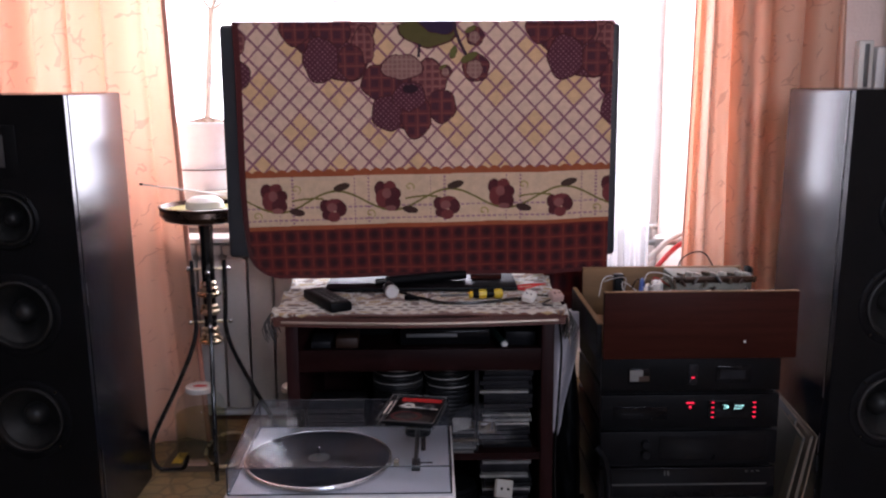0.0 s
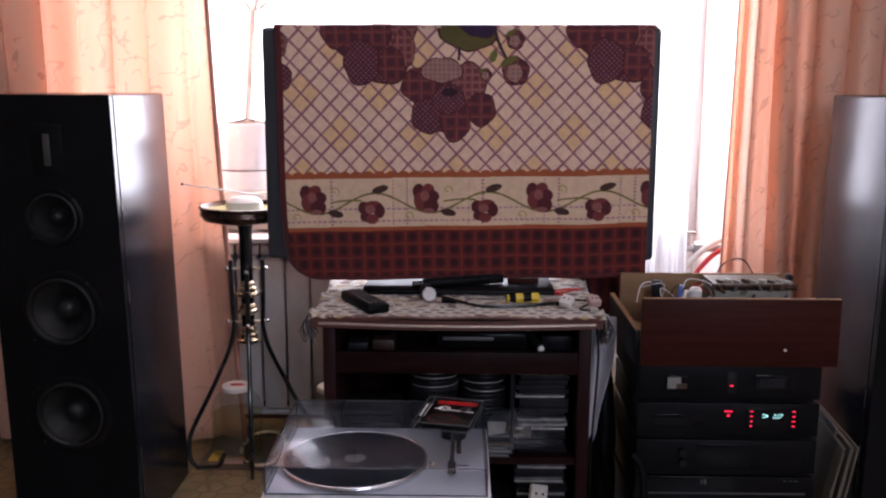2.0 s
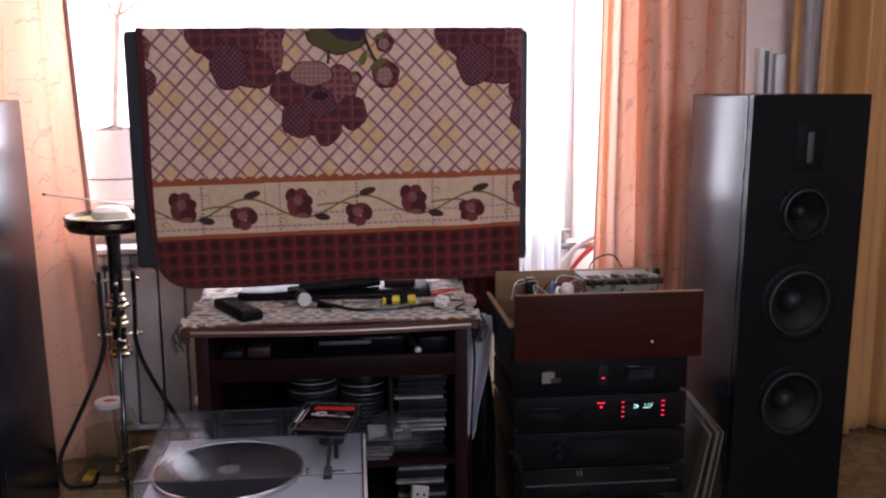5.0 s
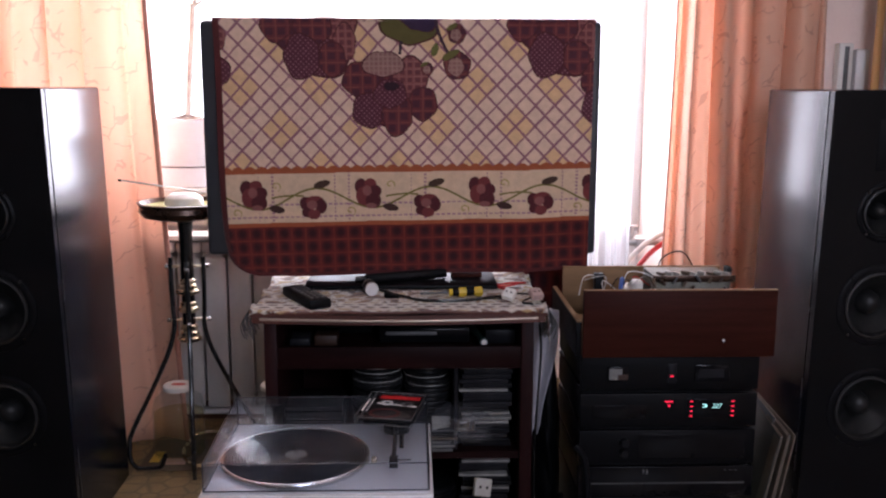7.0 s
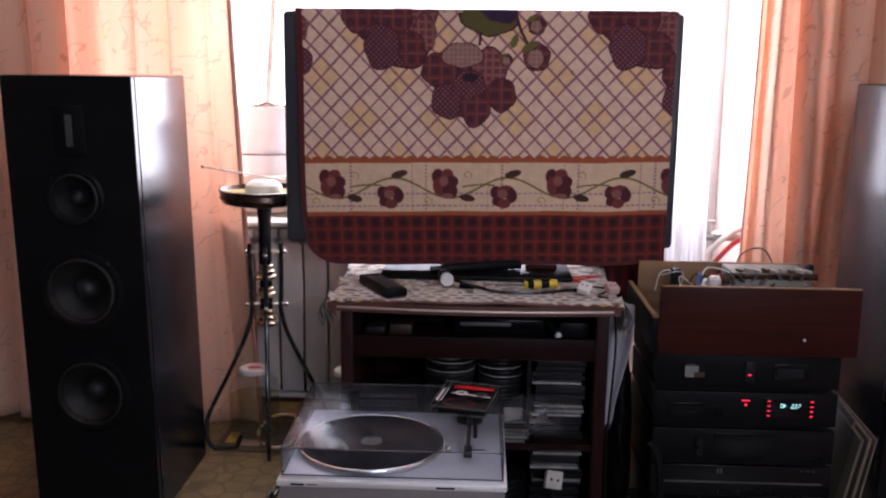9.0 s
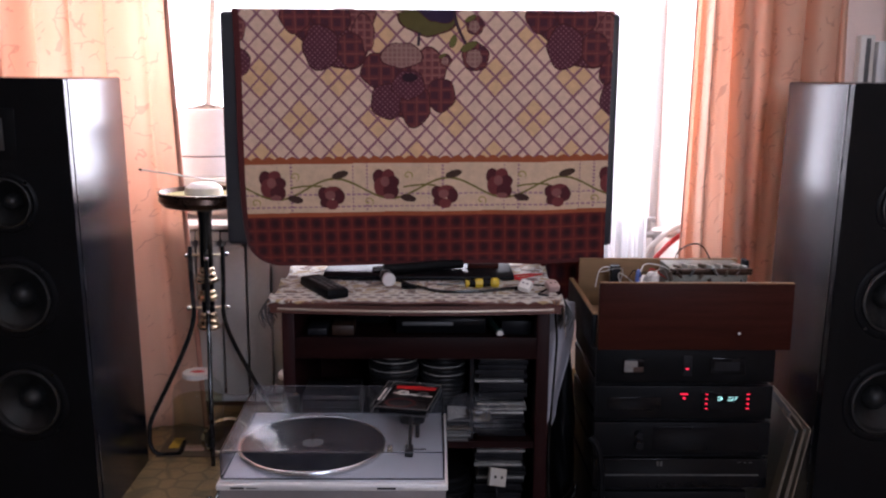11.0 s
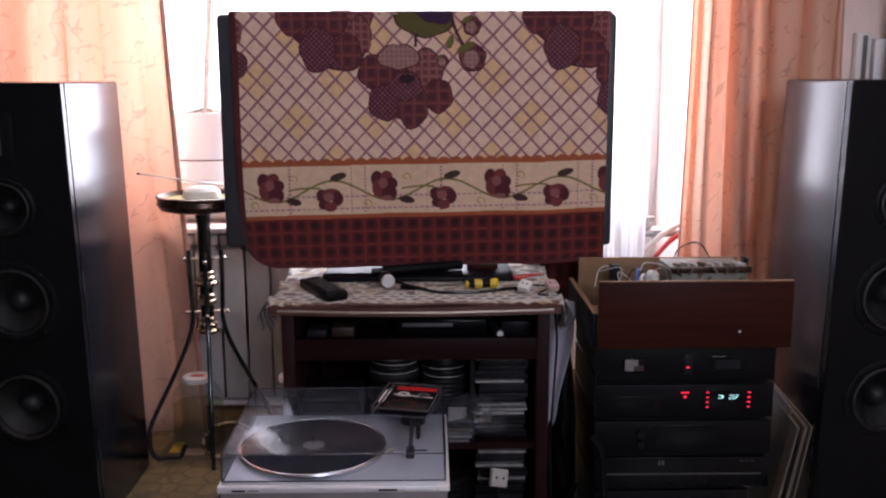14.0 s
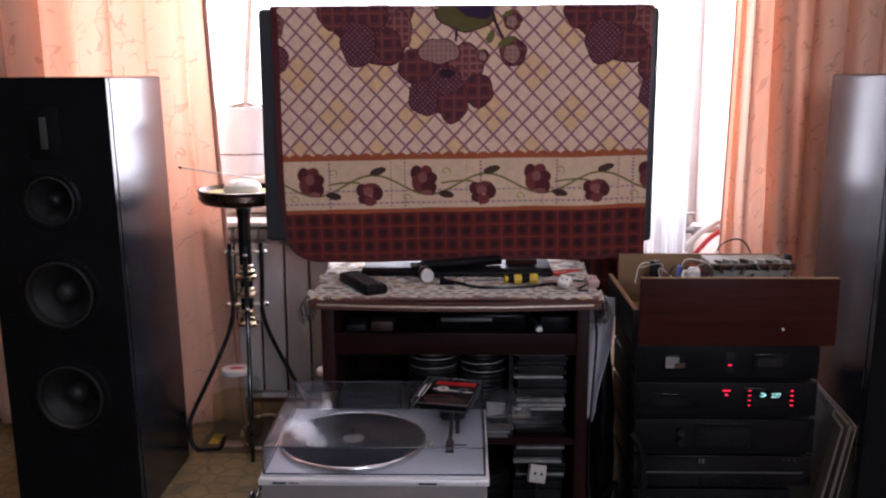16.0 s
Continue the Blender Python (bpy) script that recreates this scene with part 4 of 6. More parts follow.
    for cx, cd, rx, rd, f in ((444, 322, 11, 14, dark), (461, 318, 11, 10, wine), (470, 331, 11, 11, dark), (450, 339, 15, 17, wine), (466, 348, 14, 14, dark), (455, 330, 8, 9, dusk), (462, 357, 10, 5, dusk)):
        bud(cx, cd, rx, rd, f)
    for cx, cd, rx, rd, f in ((548, 350, 10, 12, dark), (565, 347, 16, 10, wine), (576, 356, 10, 13, dark), (552, 366, 11, 9, dark), (563, 370, 11, 9, wine), (560, 353, 9, 8, dusk)):
        bud(cx, cd, rx, rd, f)
    bud(497, 360, 14, 6.5, (0.06, 0.025, 0.02), 0.2)
    bud(578, 317, 15, 6.5, (0.06, 0.03, 0.02), -0.25)
    c = mixc(c, (d >= 384) & (d < 391), (0.34, 0.085, 0.03))
    # tartan foot
    low = d >= 391
    p = np.tile(np.array((0.130, 0.017, 0.014)), (n, 1))
    sx, sd = ((x - 420) / 25.2) % 1, ((d - 391) / 24.0) % 1
    rr = np.hypot((sx - 0.5) * 1.1, sd - 0.5)
    k = np.clip((0.56 - rr) * 2.6, 0, 1)[:, None]
    p = p * (1 - k) + np.array((0.034, 0.007, 0.011)) * k
    p = mixc(p, (np.abs(sx - 0.02) < 0.04) | (np.abs(sd - 0.02) < 0.045), (0.180, 0.034, 0.019))
    c = np.where(low[:, None], p, c)
    # warp and weft mottling
    c = c * (1 + 0.05 * np.sin(x * 2.9) * np.sin(d * 3.3))[:, None]
    return c


W0, W1, TOP = -0.497, 0.468, 1.283


def towel_front(u, v):
    """u across, v from the top edge (0) to the lower hem (1)."""
    x = W0 + (W1 - W0) * u
    left = np.clip((-0.395 - x) / 0.102, 0, 1)
    low = 0.617 + 0.012 * np.sin(2.2 * x + 1.0) + 0.085 * (1 - np.sqrt(np.clip(1 - left ** 2, 0, 1))) + 0.008 * np.clip((x - 0.3) / 0.16, 0, 1)
    s = v
    roll_over = np.clip(1 - s / 0.02, 0, 1)
    z = TOP - (TOP - low) * s
    z = z - 0.010 * roll_over ** 2
    x2 = x + 0.018 * s * (1 - u) - 0.004 * s * u + 0.004 * np.sin(5 * s + 1) * (1 - u)
    y = TY - 0.010 + 0.012 * roll_over ** 2 - 0.004 * s * np.sin(9 * x + 2 * s) - 0.006 * s ** 2 * np.sin(23 * x + 1.3) + 0.03 * left ** 2 * s ** 6 - 0.012 * s ** 3
    return x2, y, z


def towel_colour(u, v):
    x = W0 + (W1 - W0) * u
    px = 577 + (x + 0.234) / UNIT
    left = np.clip((-0.395 - x) / 0.102, 0, 1)
    d = 24 + (TOP - 0.617 - 0.085 * (1 - np.sqrt(np.clip(1 - left ** 2, 0, 1)))) * v / UNIT
    sag = 4.0 * np.clip((px - 420) / 640, 0, 1)
    c = towel_print(px, d + sag + 0.0 * px)
    c = mixc(c, (u < 0.017) | (v > 0.985), (0.085, 0.016, 0.016))
    return c


towel = thing("towel", -0.015, TY, 0.615, "printed terry towel with maroon flowers, diamond lattice and tartan border", "towel")
o = sheet("front_fall", 620, 420, towel_front, towel_colour, M["towel"], 0.004)
o.parent, o.location = towel, (0.015, -TY, -0.615)


def towel_back(u, v):
    x = W0 + 0.01 + (W1 - W0 - 0.004) * u
    turn = np.clip(v / 0.12, 0, 1)
    y = TY - 0.006 + 0.140 * turn + 0.012 * np.sin(14 * x + 3 * v)
    z = TOP - 0.013 - 0.004 * np.clip(v / 0.03, 0, 1) - np.clip(v - 0.12, 0, 1) * (0.64 + 0.24 * np.clip((x - 0.22) / 0.10, 0, 1))
    return x, y, z


def towel_back_colour(u, v):
    x = W0 + (W1 - W0) * u
    return towel_print(577 + (x + 0.234) / UNIT, np.where(v < 0.5, 29 + v * 300, 400 + (v - 0.5) * 300))


o = sheet("rear_fall", 160, 120, towel_back, towel_back_colour, M["towel"], 0.004)
o.parent, o.location = towel, (0.015, -TY, -0.615)

# ---- television stand ----
SET_BACK = 1.07     # the stand and what it holds, drawn up for a nearer stand, are set back along the sight lines
EYE = Vector((0.008, -0.004, 1.124))


def further(x, y, z):
    return EYE + SET_BACK * (Vector((x, y, z)) - EYE)


earlier = set(scene.collection.objects)
SX0, SX1, SY0, SY1, SZ = -0.318, 0.272, 1.985, 2.46, 0.628
FOOT = 0.0735   # maps to the floor
stand = thing("tv_stand", (SX0 + SX1) / 2, 2.2, FOOT, "dark mahogany television stand with open shelves full of media", "tv stand")
# bowed top
own = bmesh.new()
n = 24
lo, hi = [], []
for k in range(n + 1):
    x = SX0 - 0.022 + (SX1 - SX0 + 0.044) * k / n
    y = SY0 - 0.012 - 0.022 * math.sin(math.pi * k / n)
    lo.append(own.verts.new((x, y, SZ - 0.022)))
    hi.append(own.verts.new((x, y, SZ)))
b = [own.verts.new((x, SY1, z)) for x in (SX0 - 0.022, SX1 + 0.022) for z in (SZ - 0.022, SZ)]
for k in range(n):
    own.faces.new([lo[k], lo[k + 1], hi[k + 1], hi[k]])
own.faces.new(hi + [b[3], b[1]])
own.faces.new(lo + [b[2], b[0]])
own.faces.new([lo[0], hi[0], b[1], b[0]])
own.faces.new([lo[-1], hi[-1], b[3], b[2]])
own.faces.new([b[0], b[1], b[3], b[2]])
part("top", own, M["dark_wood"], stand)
bm = tube([(SX0 - 0.005 + (SX1 - SX0 + 0.01) * k / 12, SY0 - 0.018 - 0.022 * math.sin(math.pi * k / 12), SZ - 0.012) for k in range(13)], 0.0032)
own = bmesh.new()
for k in range(24):
    x, q = [SX0 - 0.022 + (SX1 - SX0 + 0.044) * j / 24 for j in (k, k + 1)]
    y, r = [SY0 - 0.012 - 0.022 * math.sin(math.pi * j / 24) for j in (k, k + 1)]
    vs = [own.verts.new(p) for p in ((x, y - 0.003, SZ - 0.0215), (q, r - 0.003, SZ - 0.0215), (q, r - 0.003, SZ - 0.0005), (x, y - 0.003, SZ - 0.0005))]
    own.faces.new(vs)
bmesh.ops.remove_doubles(own, verts=own.verts, dist=0.0002)
bmesh.ops.solidify(own, geom=own.faces[:], thickness=0.0025)
part("edge_band", own, M["maroon_edge"], stand, "maroon veneered front edge")
part("edge_strip", bm, M["edge_metal"], stand, "pale metal edge strip")
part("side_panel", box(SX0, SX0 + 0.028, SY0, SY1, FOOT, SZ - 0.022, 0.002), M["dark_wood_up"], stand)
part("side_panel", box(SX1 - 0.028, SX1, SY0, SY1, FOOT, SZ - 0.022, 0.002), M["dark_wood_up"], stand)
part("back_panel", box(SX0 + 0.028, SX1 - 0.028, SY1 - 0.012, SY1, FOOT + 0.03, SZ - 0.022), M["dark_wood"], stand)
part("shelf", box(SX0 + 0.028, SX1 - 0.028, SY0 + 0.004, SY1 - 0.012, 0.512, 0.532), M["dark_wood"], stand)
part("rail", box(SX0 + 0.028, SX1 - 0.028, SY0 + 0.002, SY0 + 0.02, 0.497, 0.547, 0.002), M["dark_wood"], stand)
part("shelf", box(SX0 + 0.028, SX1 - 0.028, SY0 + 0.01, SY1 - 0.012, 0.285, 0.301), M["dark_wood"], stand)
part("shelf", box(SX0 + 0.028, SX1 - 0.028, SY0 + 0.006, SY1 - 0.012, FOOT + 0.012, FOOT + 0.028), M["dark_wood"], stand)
part("divider", box(0.098, 0.106, SY0 + 0.02, SY1 - 0.012, 0.302, 0.511), M["dark_case"], stand)
part("plinth", box(SX0 + 0.028, SX1 - 0.028, SY0 + 0.02, SY0 + 0.035, FOOT, FOOT + 0.012), M["dark_wood"], stand)

# lace cloth over the top
rng_l = np.random.default_rng(2)


def lace_place(u, v):
    x = -0.352 + 0.676 * u
    y = 2.47 - 0.515 * v
    front = SY0 - 0.012 - 0.022 * np.sin(np.pi * np.clip((x - SX0 + 0.022) / (SX1 - SX0 + 0.044), 0, 1))
    z = SZ + 0.0045 + 0.0012 * np.sin(31 * x) * np.sin(23 * y)
    over = np.clip(front + 0.004 - y, 0, 1)
    y = np.where(over > 0, front - 0.004, y)
    z = z - over * 0.55
    xl = np.clip(SX0 - 0.022 - x, 0, 1) + np.clip(x - SX1 - 0.022, 0, 1)
    z = z - 2.6 * xl - 0.012 * (xl > 0) * np.sin(40 * y)
    x = np.where(x < SX0 - 0.022, SX0 - 0.026 - 0.25 * xl, np.where(x > SX1 + 0.022, SX1 + 0.026 + 0.25 * xl, x))
    return x, y, z


def lace_colour(u, v):
    x, y = 676 * u, 515 * v
    n = len(x)
    c = np.tile(np.array((0.62, 0.585, 0.52)), (n, 1))
    w = 15 * np.sin(x * 0.037 + 0.4) + 11 * np.sin(y * 0.053 + 1) + 6 * np.sin((x + 1.7 * y) * 0.093)
    flor = np.sin((x + w) * 0.098) * np.sin((y - w) * 0.071) + 0.35 * np.sin((x - y) * 0.047)
    field = (y < 430) | (y > 486)
    c = mixc(c, (flor > 0.42) & field, (0.30, 0.17, 0.085))
    c = mixc(c, (flor > 0.78) & field, (0.10, 0.055, 0.045))
    c = mixc(c, (flor < -0.52) & field, (0.42, 0.30, 0.15))
    c = mixc(c, (np.abs(flor - 0.36) < 0.085) & field, (0.075, 0.05, 0.045))
    mesh_holes = (np.sin(x * 0.42) * np.sin(y * 0.30) > 0.62) & (y < 420)
    c = mixc(c, mesh_holes, (0.16, 0.09, 0.07))
    # two rows of long eyelets along the front, and a scalloped hem
    for row, shift in ((444, 0.0), (466, 0.5)):
        px = (x / 33.0 + shift) % 1
        c = mixc(c, (np.hypot((px - 0.5) * 33 / 12.5, (y - row) / 6.0) < 1), (0.085, 0.045, 0.040))
    c = mixc(c, (np.abs(y - 480 - 4 * np.sin(x * 0.19)) < 2.2), (0.36, 0.22, 0.12))
    c = mixc(c, y > 502 + 3 * np.sin(x * 0.19), (0.10, 0.036, 0.027))
    return c


lace = sheet("lace_cloth", 260, 200, lace_place, lace_colour, M["lace"], 0.0015)
tagged(lace, "cream and brown patterned lace cloth covering the stand", "tablecloth")
for i, (x, s) in enumerate(((SX0 - 0.036, -1), (SX1 + 0.036, 1))):
    own = bmesh.new()
    for k in range(26):
        y = 1.965 + 0.10 * k / 26
        dx = 0.010 * math.sin(k * 1.7) - 0.006 * s
        tube([(x, y, SZ - 0.005), (x + dx + 0.008 * s, y - 0.004, SZ - 0.03), (x + dx, y + 0.004 * math.sin(k), SZ - 0.05 - 0.012 * math.sin(k * 2.3))], 0.0012, 5, own, smooth=2)
    lone("fringe", own, M["mid_grey"], "grey knotted fringe hanging from the lace cloth", "fringe")

# ---- small things on the stand ----
ZT = SZ + 0.0065
remote = thing("remote_control", -0.232, 2.05, ZT, "black remote control lying on the lace cloth", "remote control")
m = pose(-0.232, 2.055, ZT, 0, 0, 28)
part("shell", box(-0.026, 0.026, -0.085, 0.085, 0.0, 0.022, 0.006, m=m), M["black_plastic"], remote)
for r in range(7):
    for k in range(3):
        part("button", box(-0.017 + 0.013 * k, -0.009 + 0.013 * k, -0.07 + 0.019 * r, -0.06 + 0.019 * r, 0.0215, 0.0235, 0.001, m=m), M["mid_grey"], remote)

driver_tool = thing("screwdriver", 0.13, 2.10, ZT, "yellow and black screwdriver lying on the lace cloth", "screwdriver")
m = pose(0.165, 2.10, ZT + 0.0115, 0, -90, 8) @ Matrix.Scale(0.76, 4)
part("handle", lathe([(0, 0), (0.012, 0.0), (0.015, 0.006), (0.0145, 0.02), (0.011, 0.026), (0.013, 0.045), (0.0145, 0.065), (0.012, 0.085), (0.009, 0.092), (0.012, 0.10), (0, 0.103)], seg=8, m=m), M["black_plastic"], driver_tool)
part("grip_band", lathe([(0.0125, -0.0005), (0.0157, 0.006), (0.0153, 0.019), (0.012, 0.0255)], seg=8, m=m), M["yellow"], driver_tool, "yellow end")
part("grip_band", lathe([(0.0142, 0.050), (0.0153, 0.063), (0.0142, 0.073)], seg=8, m=m), M["yellow"], driver_tool, "yellow band")
part("grip_band", lathe([(0.010, 0.091), (0.0128, 0.099), (0.0128, 0.101), (0.0, 0.1045)], seg=8, m=m), M["yellow"], driver_tool, "yellow collar")
part("blade", rod(m @ Vector((0, 0, 0.10)), m @ Vector((0, 0, 0.19)), 0.0028, 8), M["mid_grey"], driver_tool)

capt = thing("capacitor", -0.087, 2.11, ZT, "round silver capacitor can lying on its side", "capacitor")
m = pose(-0.092, 2.125, ZT + 0.0160, 90, 0, 12) @ Matrix.Scale(0.76, 4)
part("can", lathe([(0, -0.03), (0.019, -0.03), (0.0205, -0.027), (0.0205, 0.028), (0.0185, 0.0305), (0.017, 0.029), (0, 0.029)], seg=32, m=m), M["silver_trim"], capt)
part("sleeve", lathe([(0.0208, -0.02), (0.0208, 0.018)], seg=32, m=m), M["black_plastic"], capt)

mic = thing("soldering_stick", -0.02, 2.2, ZT, "long black rod-shaped tool leaning on the foot plate", "tool")
part("barrel", rod((-0.105, 2.19, 0.657), (0.085, 2.25, 0.660), 0.012, 16, r1=0.012), M["black_plastic"], mic)
part("collar", rod((-0.130, 2.182, 0.6565), (-0.105, 2.19, 0.657), 0.008, 16), M["black_paint"], mic)
lone("cable", tube([(-0.20, 2.17, ZT + 0.004), (-0.10, 2.18, ZT + 0.004), (-0.03, 2.10, ZT + 0.004), (0.03, 2.045, ZT + 0.004), (0.10, 2.04, ZT + 0.004), (0.16, 2.06, ZT + 0.004), (0.22, 2.09, ZT + 0.004)], 0.0035), M["black_paint"], "thin black cable curling over the lace cloth", "cable")
lone("jack_plug", rod((-0.055, 2.085, ZT + 0.008), (-0.025, 2.065, ZT + 0.008), 0.008, 12, r1=0.004), M["black_plastic"], "black jack plug at the end of a cable", "plug")
lone("test_lead", tube([(0.16, 2.20, ZT + 0.004), (0.22, 2.16, ZT + 0.010), (0.26, 2.17, ZT + 0.016), (0.275, 2.20, ZT + 0.010), (0.24, 2.22, ZT + 0.005), (0.20, 2.19, ZT + 0.004), (0.25, 2.14, ZT + 0.004)], 0.0022), M["red"], "red test lead looped on the lace cloth", "cable")
lone("wire", tube([(0.20, 2.06, ZT + 0.003), (0.24, 2.10, ZT + 0.006), (0.28, 2.07, ZT + 0.008), (0.25, 2.03, ZT + 0.003), (0.27, 2.01, ZT + 0.003)], 0.002), M["black_paint"], "tangled black wire beside a socket", "cable")


def socket(m, w, label, material, parts_group="loose sockets"):
    s = tagged(new("socket"), label, "socket", parts_group)
    s.matrix_world = m
    ORIGIN[s.name] = Vector((0, 0, 0))
    part("block", box(-w / 2, w / 2, -w / 2, w / 2, 0.006, 0.022, 0.003), material, s)
    for k in (-1, 1):
        part("pin_hole", lathe([(0, 0.0222), (w * 0.08, 0.0222), (w * 0.08, 0.0228), (0, 0.0228)], cx=k * w * 0.2, seg=12), M["black_plastic"], s)
    return s


socket(pose(0.222, 2.03, ZT + 0.010, 32, 8, -30), 0.027, "small white socket block lying on the lace cloth", M["ivory"])
socket(pose(0.278, 2.035, ZT + 0.008, 25, 0, 20), 0.027, "small pinkish socket block lying on the lace cloth", M["pink"])
lone("wooden_block", box(0.10, 0.175, 2.25, 2.29, 0.6472, 0.660, 0.002), M["panel_wood"], "small brown wooden block standing on the foot plate", "block")

# ---- things on the shelves ----
player = thing("disc_player", -0.0, 2.22, 0.532, "slim black disc player on the upper shelf", "disc player")
part("case", box(-0.07, 0.135, 2.06, 2.36, 0.536, 0.572, 0.003), M["black_plastic"], player)
part("front_panel", box(-0.068, 0.133, 2.054, 2.06, 0.538, 0.570, 0.002), M["gloss_black"], player)
part("tray", box(-0.055, 0.06, 2.052, 2.056, 0.556, 0.564, 0.001), M["mid_grey"], player)
lone("torch", rod((0.14, 2.18, 0.545), (0.165, 2.03, 0.545), 0.009, 16), M["green"], "green torch with a white lens lying on the shelf", "torch")
lone("torch_lens", lathe([(0, 0), (0.007, 0), (0.007, 0.002), (0, 0.003)], seg=16, m=pose(0.1653, 2.028, 0.545, 90, 0, 9)), M["ivory"], "round white lens cap", "lens")
lone("box", box(-0.215, -0.165, 2.05, 2.12, 0.5325, 0.556, 0.002), M["orange"], "small orange-brown carton on the shelf", "carton")
lone("adapter", box(-0.27, -0.225, 2.04, 2.12, 0.5325, 0.552, 0.004), M["dark_case"], "small dark adapter on the shelf", "adapter")
lone("box", box(-0.20, -0.09, 2.16, 2.34, 0.5325, 0.60, 0.003), M["black_plastic"], "black box on the upper shelf", "carton")
lone("box", box(0.17, 0.24, 2.06, 2.30, 0.5325, 0.565, 0.003), M["dark_case"], "dark flat box on the upper shelf", "carton")


def disc_stack(x0, x1, y, z0, count, step, material, label, pale=(), jitter=0.006, seed=1, depth=0.125):
    rg = random.Random(seed)
    for i in range(count):
        j = rg.uniform(-jitter, jitter)
        z = z0 + i * step
        lone("disc_case", box(x0 + j, x1 + j, y + rg.uniform(-0.004, 0.006), y + depth, z, z + step * (0.5 if i in pale else 0.86), 0.0006), M["pale_spine"] if i in pale else material, label, "disc case", "disc cases on the shelves")


disc_stack(-0.285, -0.155, 2.03, 0.3015, 9, 0.0105, M["dark_case"], "dark plastic disc case in a low stack", seed=3)
def round_stack(cx, cy, z0, count, r, step, pale, seed):
    """Loose discs and round trays piled one on another."""
    rg = random.Random(seed)
    for i in range(count):
        q = r * rg.uniform(0.96, 1.02)
        h = step * 0.96
        x, y, z = cx + rg.uniform(-0.003, 0.003), cy + rg.uniform(-0.003, 0.003), z0 + i * step
        tray = lone("disc_tray", lathe([(0, 0), (q - 0.002, 0), (q, h * 0.3), (q, h * 0.75), (q - 0.0015, h), (0, h)], x, y, z, 40), M["cd_edge"], "round dark disc tray in a tall pile", "disc tray", "piled disc trays")
        if i in pale:
            part("rim", lathe([(q - 0.001, h * 0.52), (q + 0.0006, h * 0.55), (q + 0.0006, h * 0.74), (q - 0.001, h * 0.78)], x, y, z, 40), M["pale_spine"], tray, "pale disc rim")


round_stack(-0.0775, 2.110, 0.3015, 17, 0.058, 0.0105, (13, 15, 16), 4)
round_stack(0.040, 2.110, 0.3015, 17, 0.055, 0.0105, (12, 14, 16), 5)
disc_stack(0.115, 0.225, 2.02, 0.3015, 18, 0.0108, M["dark_case"], "disc case with a pale spine", pale=(5, 6, 7, 12, 17), seed=6)
disc_stack(0.115, 0.225, 2.02, FOOT + 0.0285, 16, 0.0108, M["dark_case"], "disc case with a pale spine", pale=(15, 12, 9), seed=7)
for i in range(6):
    z = FOOT + 0.0285 + 0.0175 * i
    lone("tape_tin", lathe([(0, 0), (0.056, 0), (0.060, 0.004), (0.060, 0.013), (0.056, 0.0172), (0.048, 0.0165), (0, 0.0165)], 0.045 + 0.003 * math.sin(i * 2.1), 2.055 + 0.003 * math.cos(i * 1.7), z, 40), M["black_plastic"], "round black tape tin in a stack", "tin", "stacked tins")
disc_stack(-0.28, -0.02, 2.03, FOOT + 0.0285, 10, 0.013, M["dark_case"], "dark media case in a wide stack", seed=9, depth=0.19)
for i, (dx, dz, k) in enumerate(((0, 0.0, "mid_grey"), (0.006, 0.008, "mid_grey"), (-0.004, 0.015, "mid_grey"), (0.01, 0.022, "sleeve_tan"), (0.0, 0.030, "cd_edge"), (0.004, 0.038, "mid_grey"))):
    lone("paper_sleeve", box(0.012 + dx, 0.095 + dx, 1.992 + 0.004 * i, 2.043, 0.3022 + dz, 0.3085 + dz, 0.001), M[k], "pale disc sleeve in a loose pile", "disc sleeve", "sleeves")
lone("red_case", box(0.175, 0.232, 2.01, 2.10, 0.2785, 0.2840, 0.001), M["red"], "thin red case on a stack of discs", "disc case")
socket(pose(0.155, 1.975, 0.225, 70, 14, 16), 0.040, "white twin socket hanging by its cable in front of the shelf", M["aged_white"])
lone("socket_cable", tube([(0.155, 1.982, 0.235), (0.16, 1.98, 0.19), (0.17, 1.97, 0.13), (0.19, 1.96, FOOT + 0.006), (0.30, 1.97, FOOT + 0.005)], 0.0035), M["dark_case"], "dark cable running down from a socket", "cable")

for ob in [o for o in scene.collection.objects if o not in earlier and o.parent is None]:
    spin = ob.matrix_basis.to_3x3().to_4x4()
    ob.matrix_basis = Matrix.Translation(further(*ob.location)) @ spin @ Matrix.Scale(SET_BACK, 4)

# ---- a crumpled clear bag and an added black filler ----
def crumpled(name, cx, cy, z0, rx, ry, h, seed, material, label, category, fold=0.22):
    """A soft bag: a dented, creased dome standing on its base."""
    rg = np.random.default_rng(seed)
    waves = [(rg.integers(2, 9), rg.uniform(3, 14), rg.uniform(0, 6.28), rg.uniform(0.3, 1.0)) for _ in range(9)]

    def place(u, v):
        a = 2 * np.pi * u
        w = sum(q * np.abs(np.sin(f * a / 2 + g * v + ph)) for f, g, ph, q in waves) / 5.0 - 0.55
        r = np.sqrt(np.clip(1 - v ** 2.4, 0, 1)) * (1 + fold * w)
        return cx + rx * r * np.cos(a), cy + ry * r * np.sin(a), z0 + h * v * (1 + 0.25 * fold * w * np.clip(3 * (1 - v), 0, 1))
    return tagged(sheet(name, 90, 36, place, None, material), label, category)


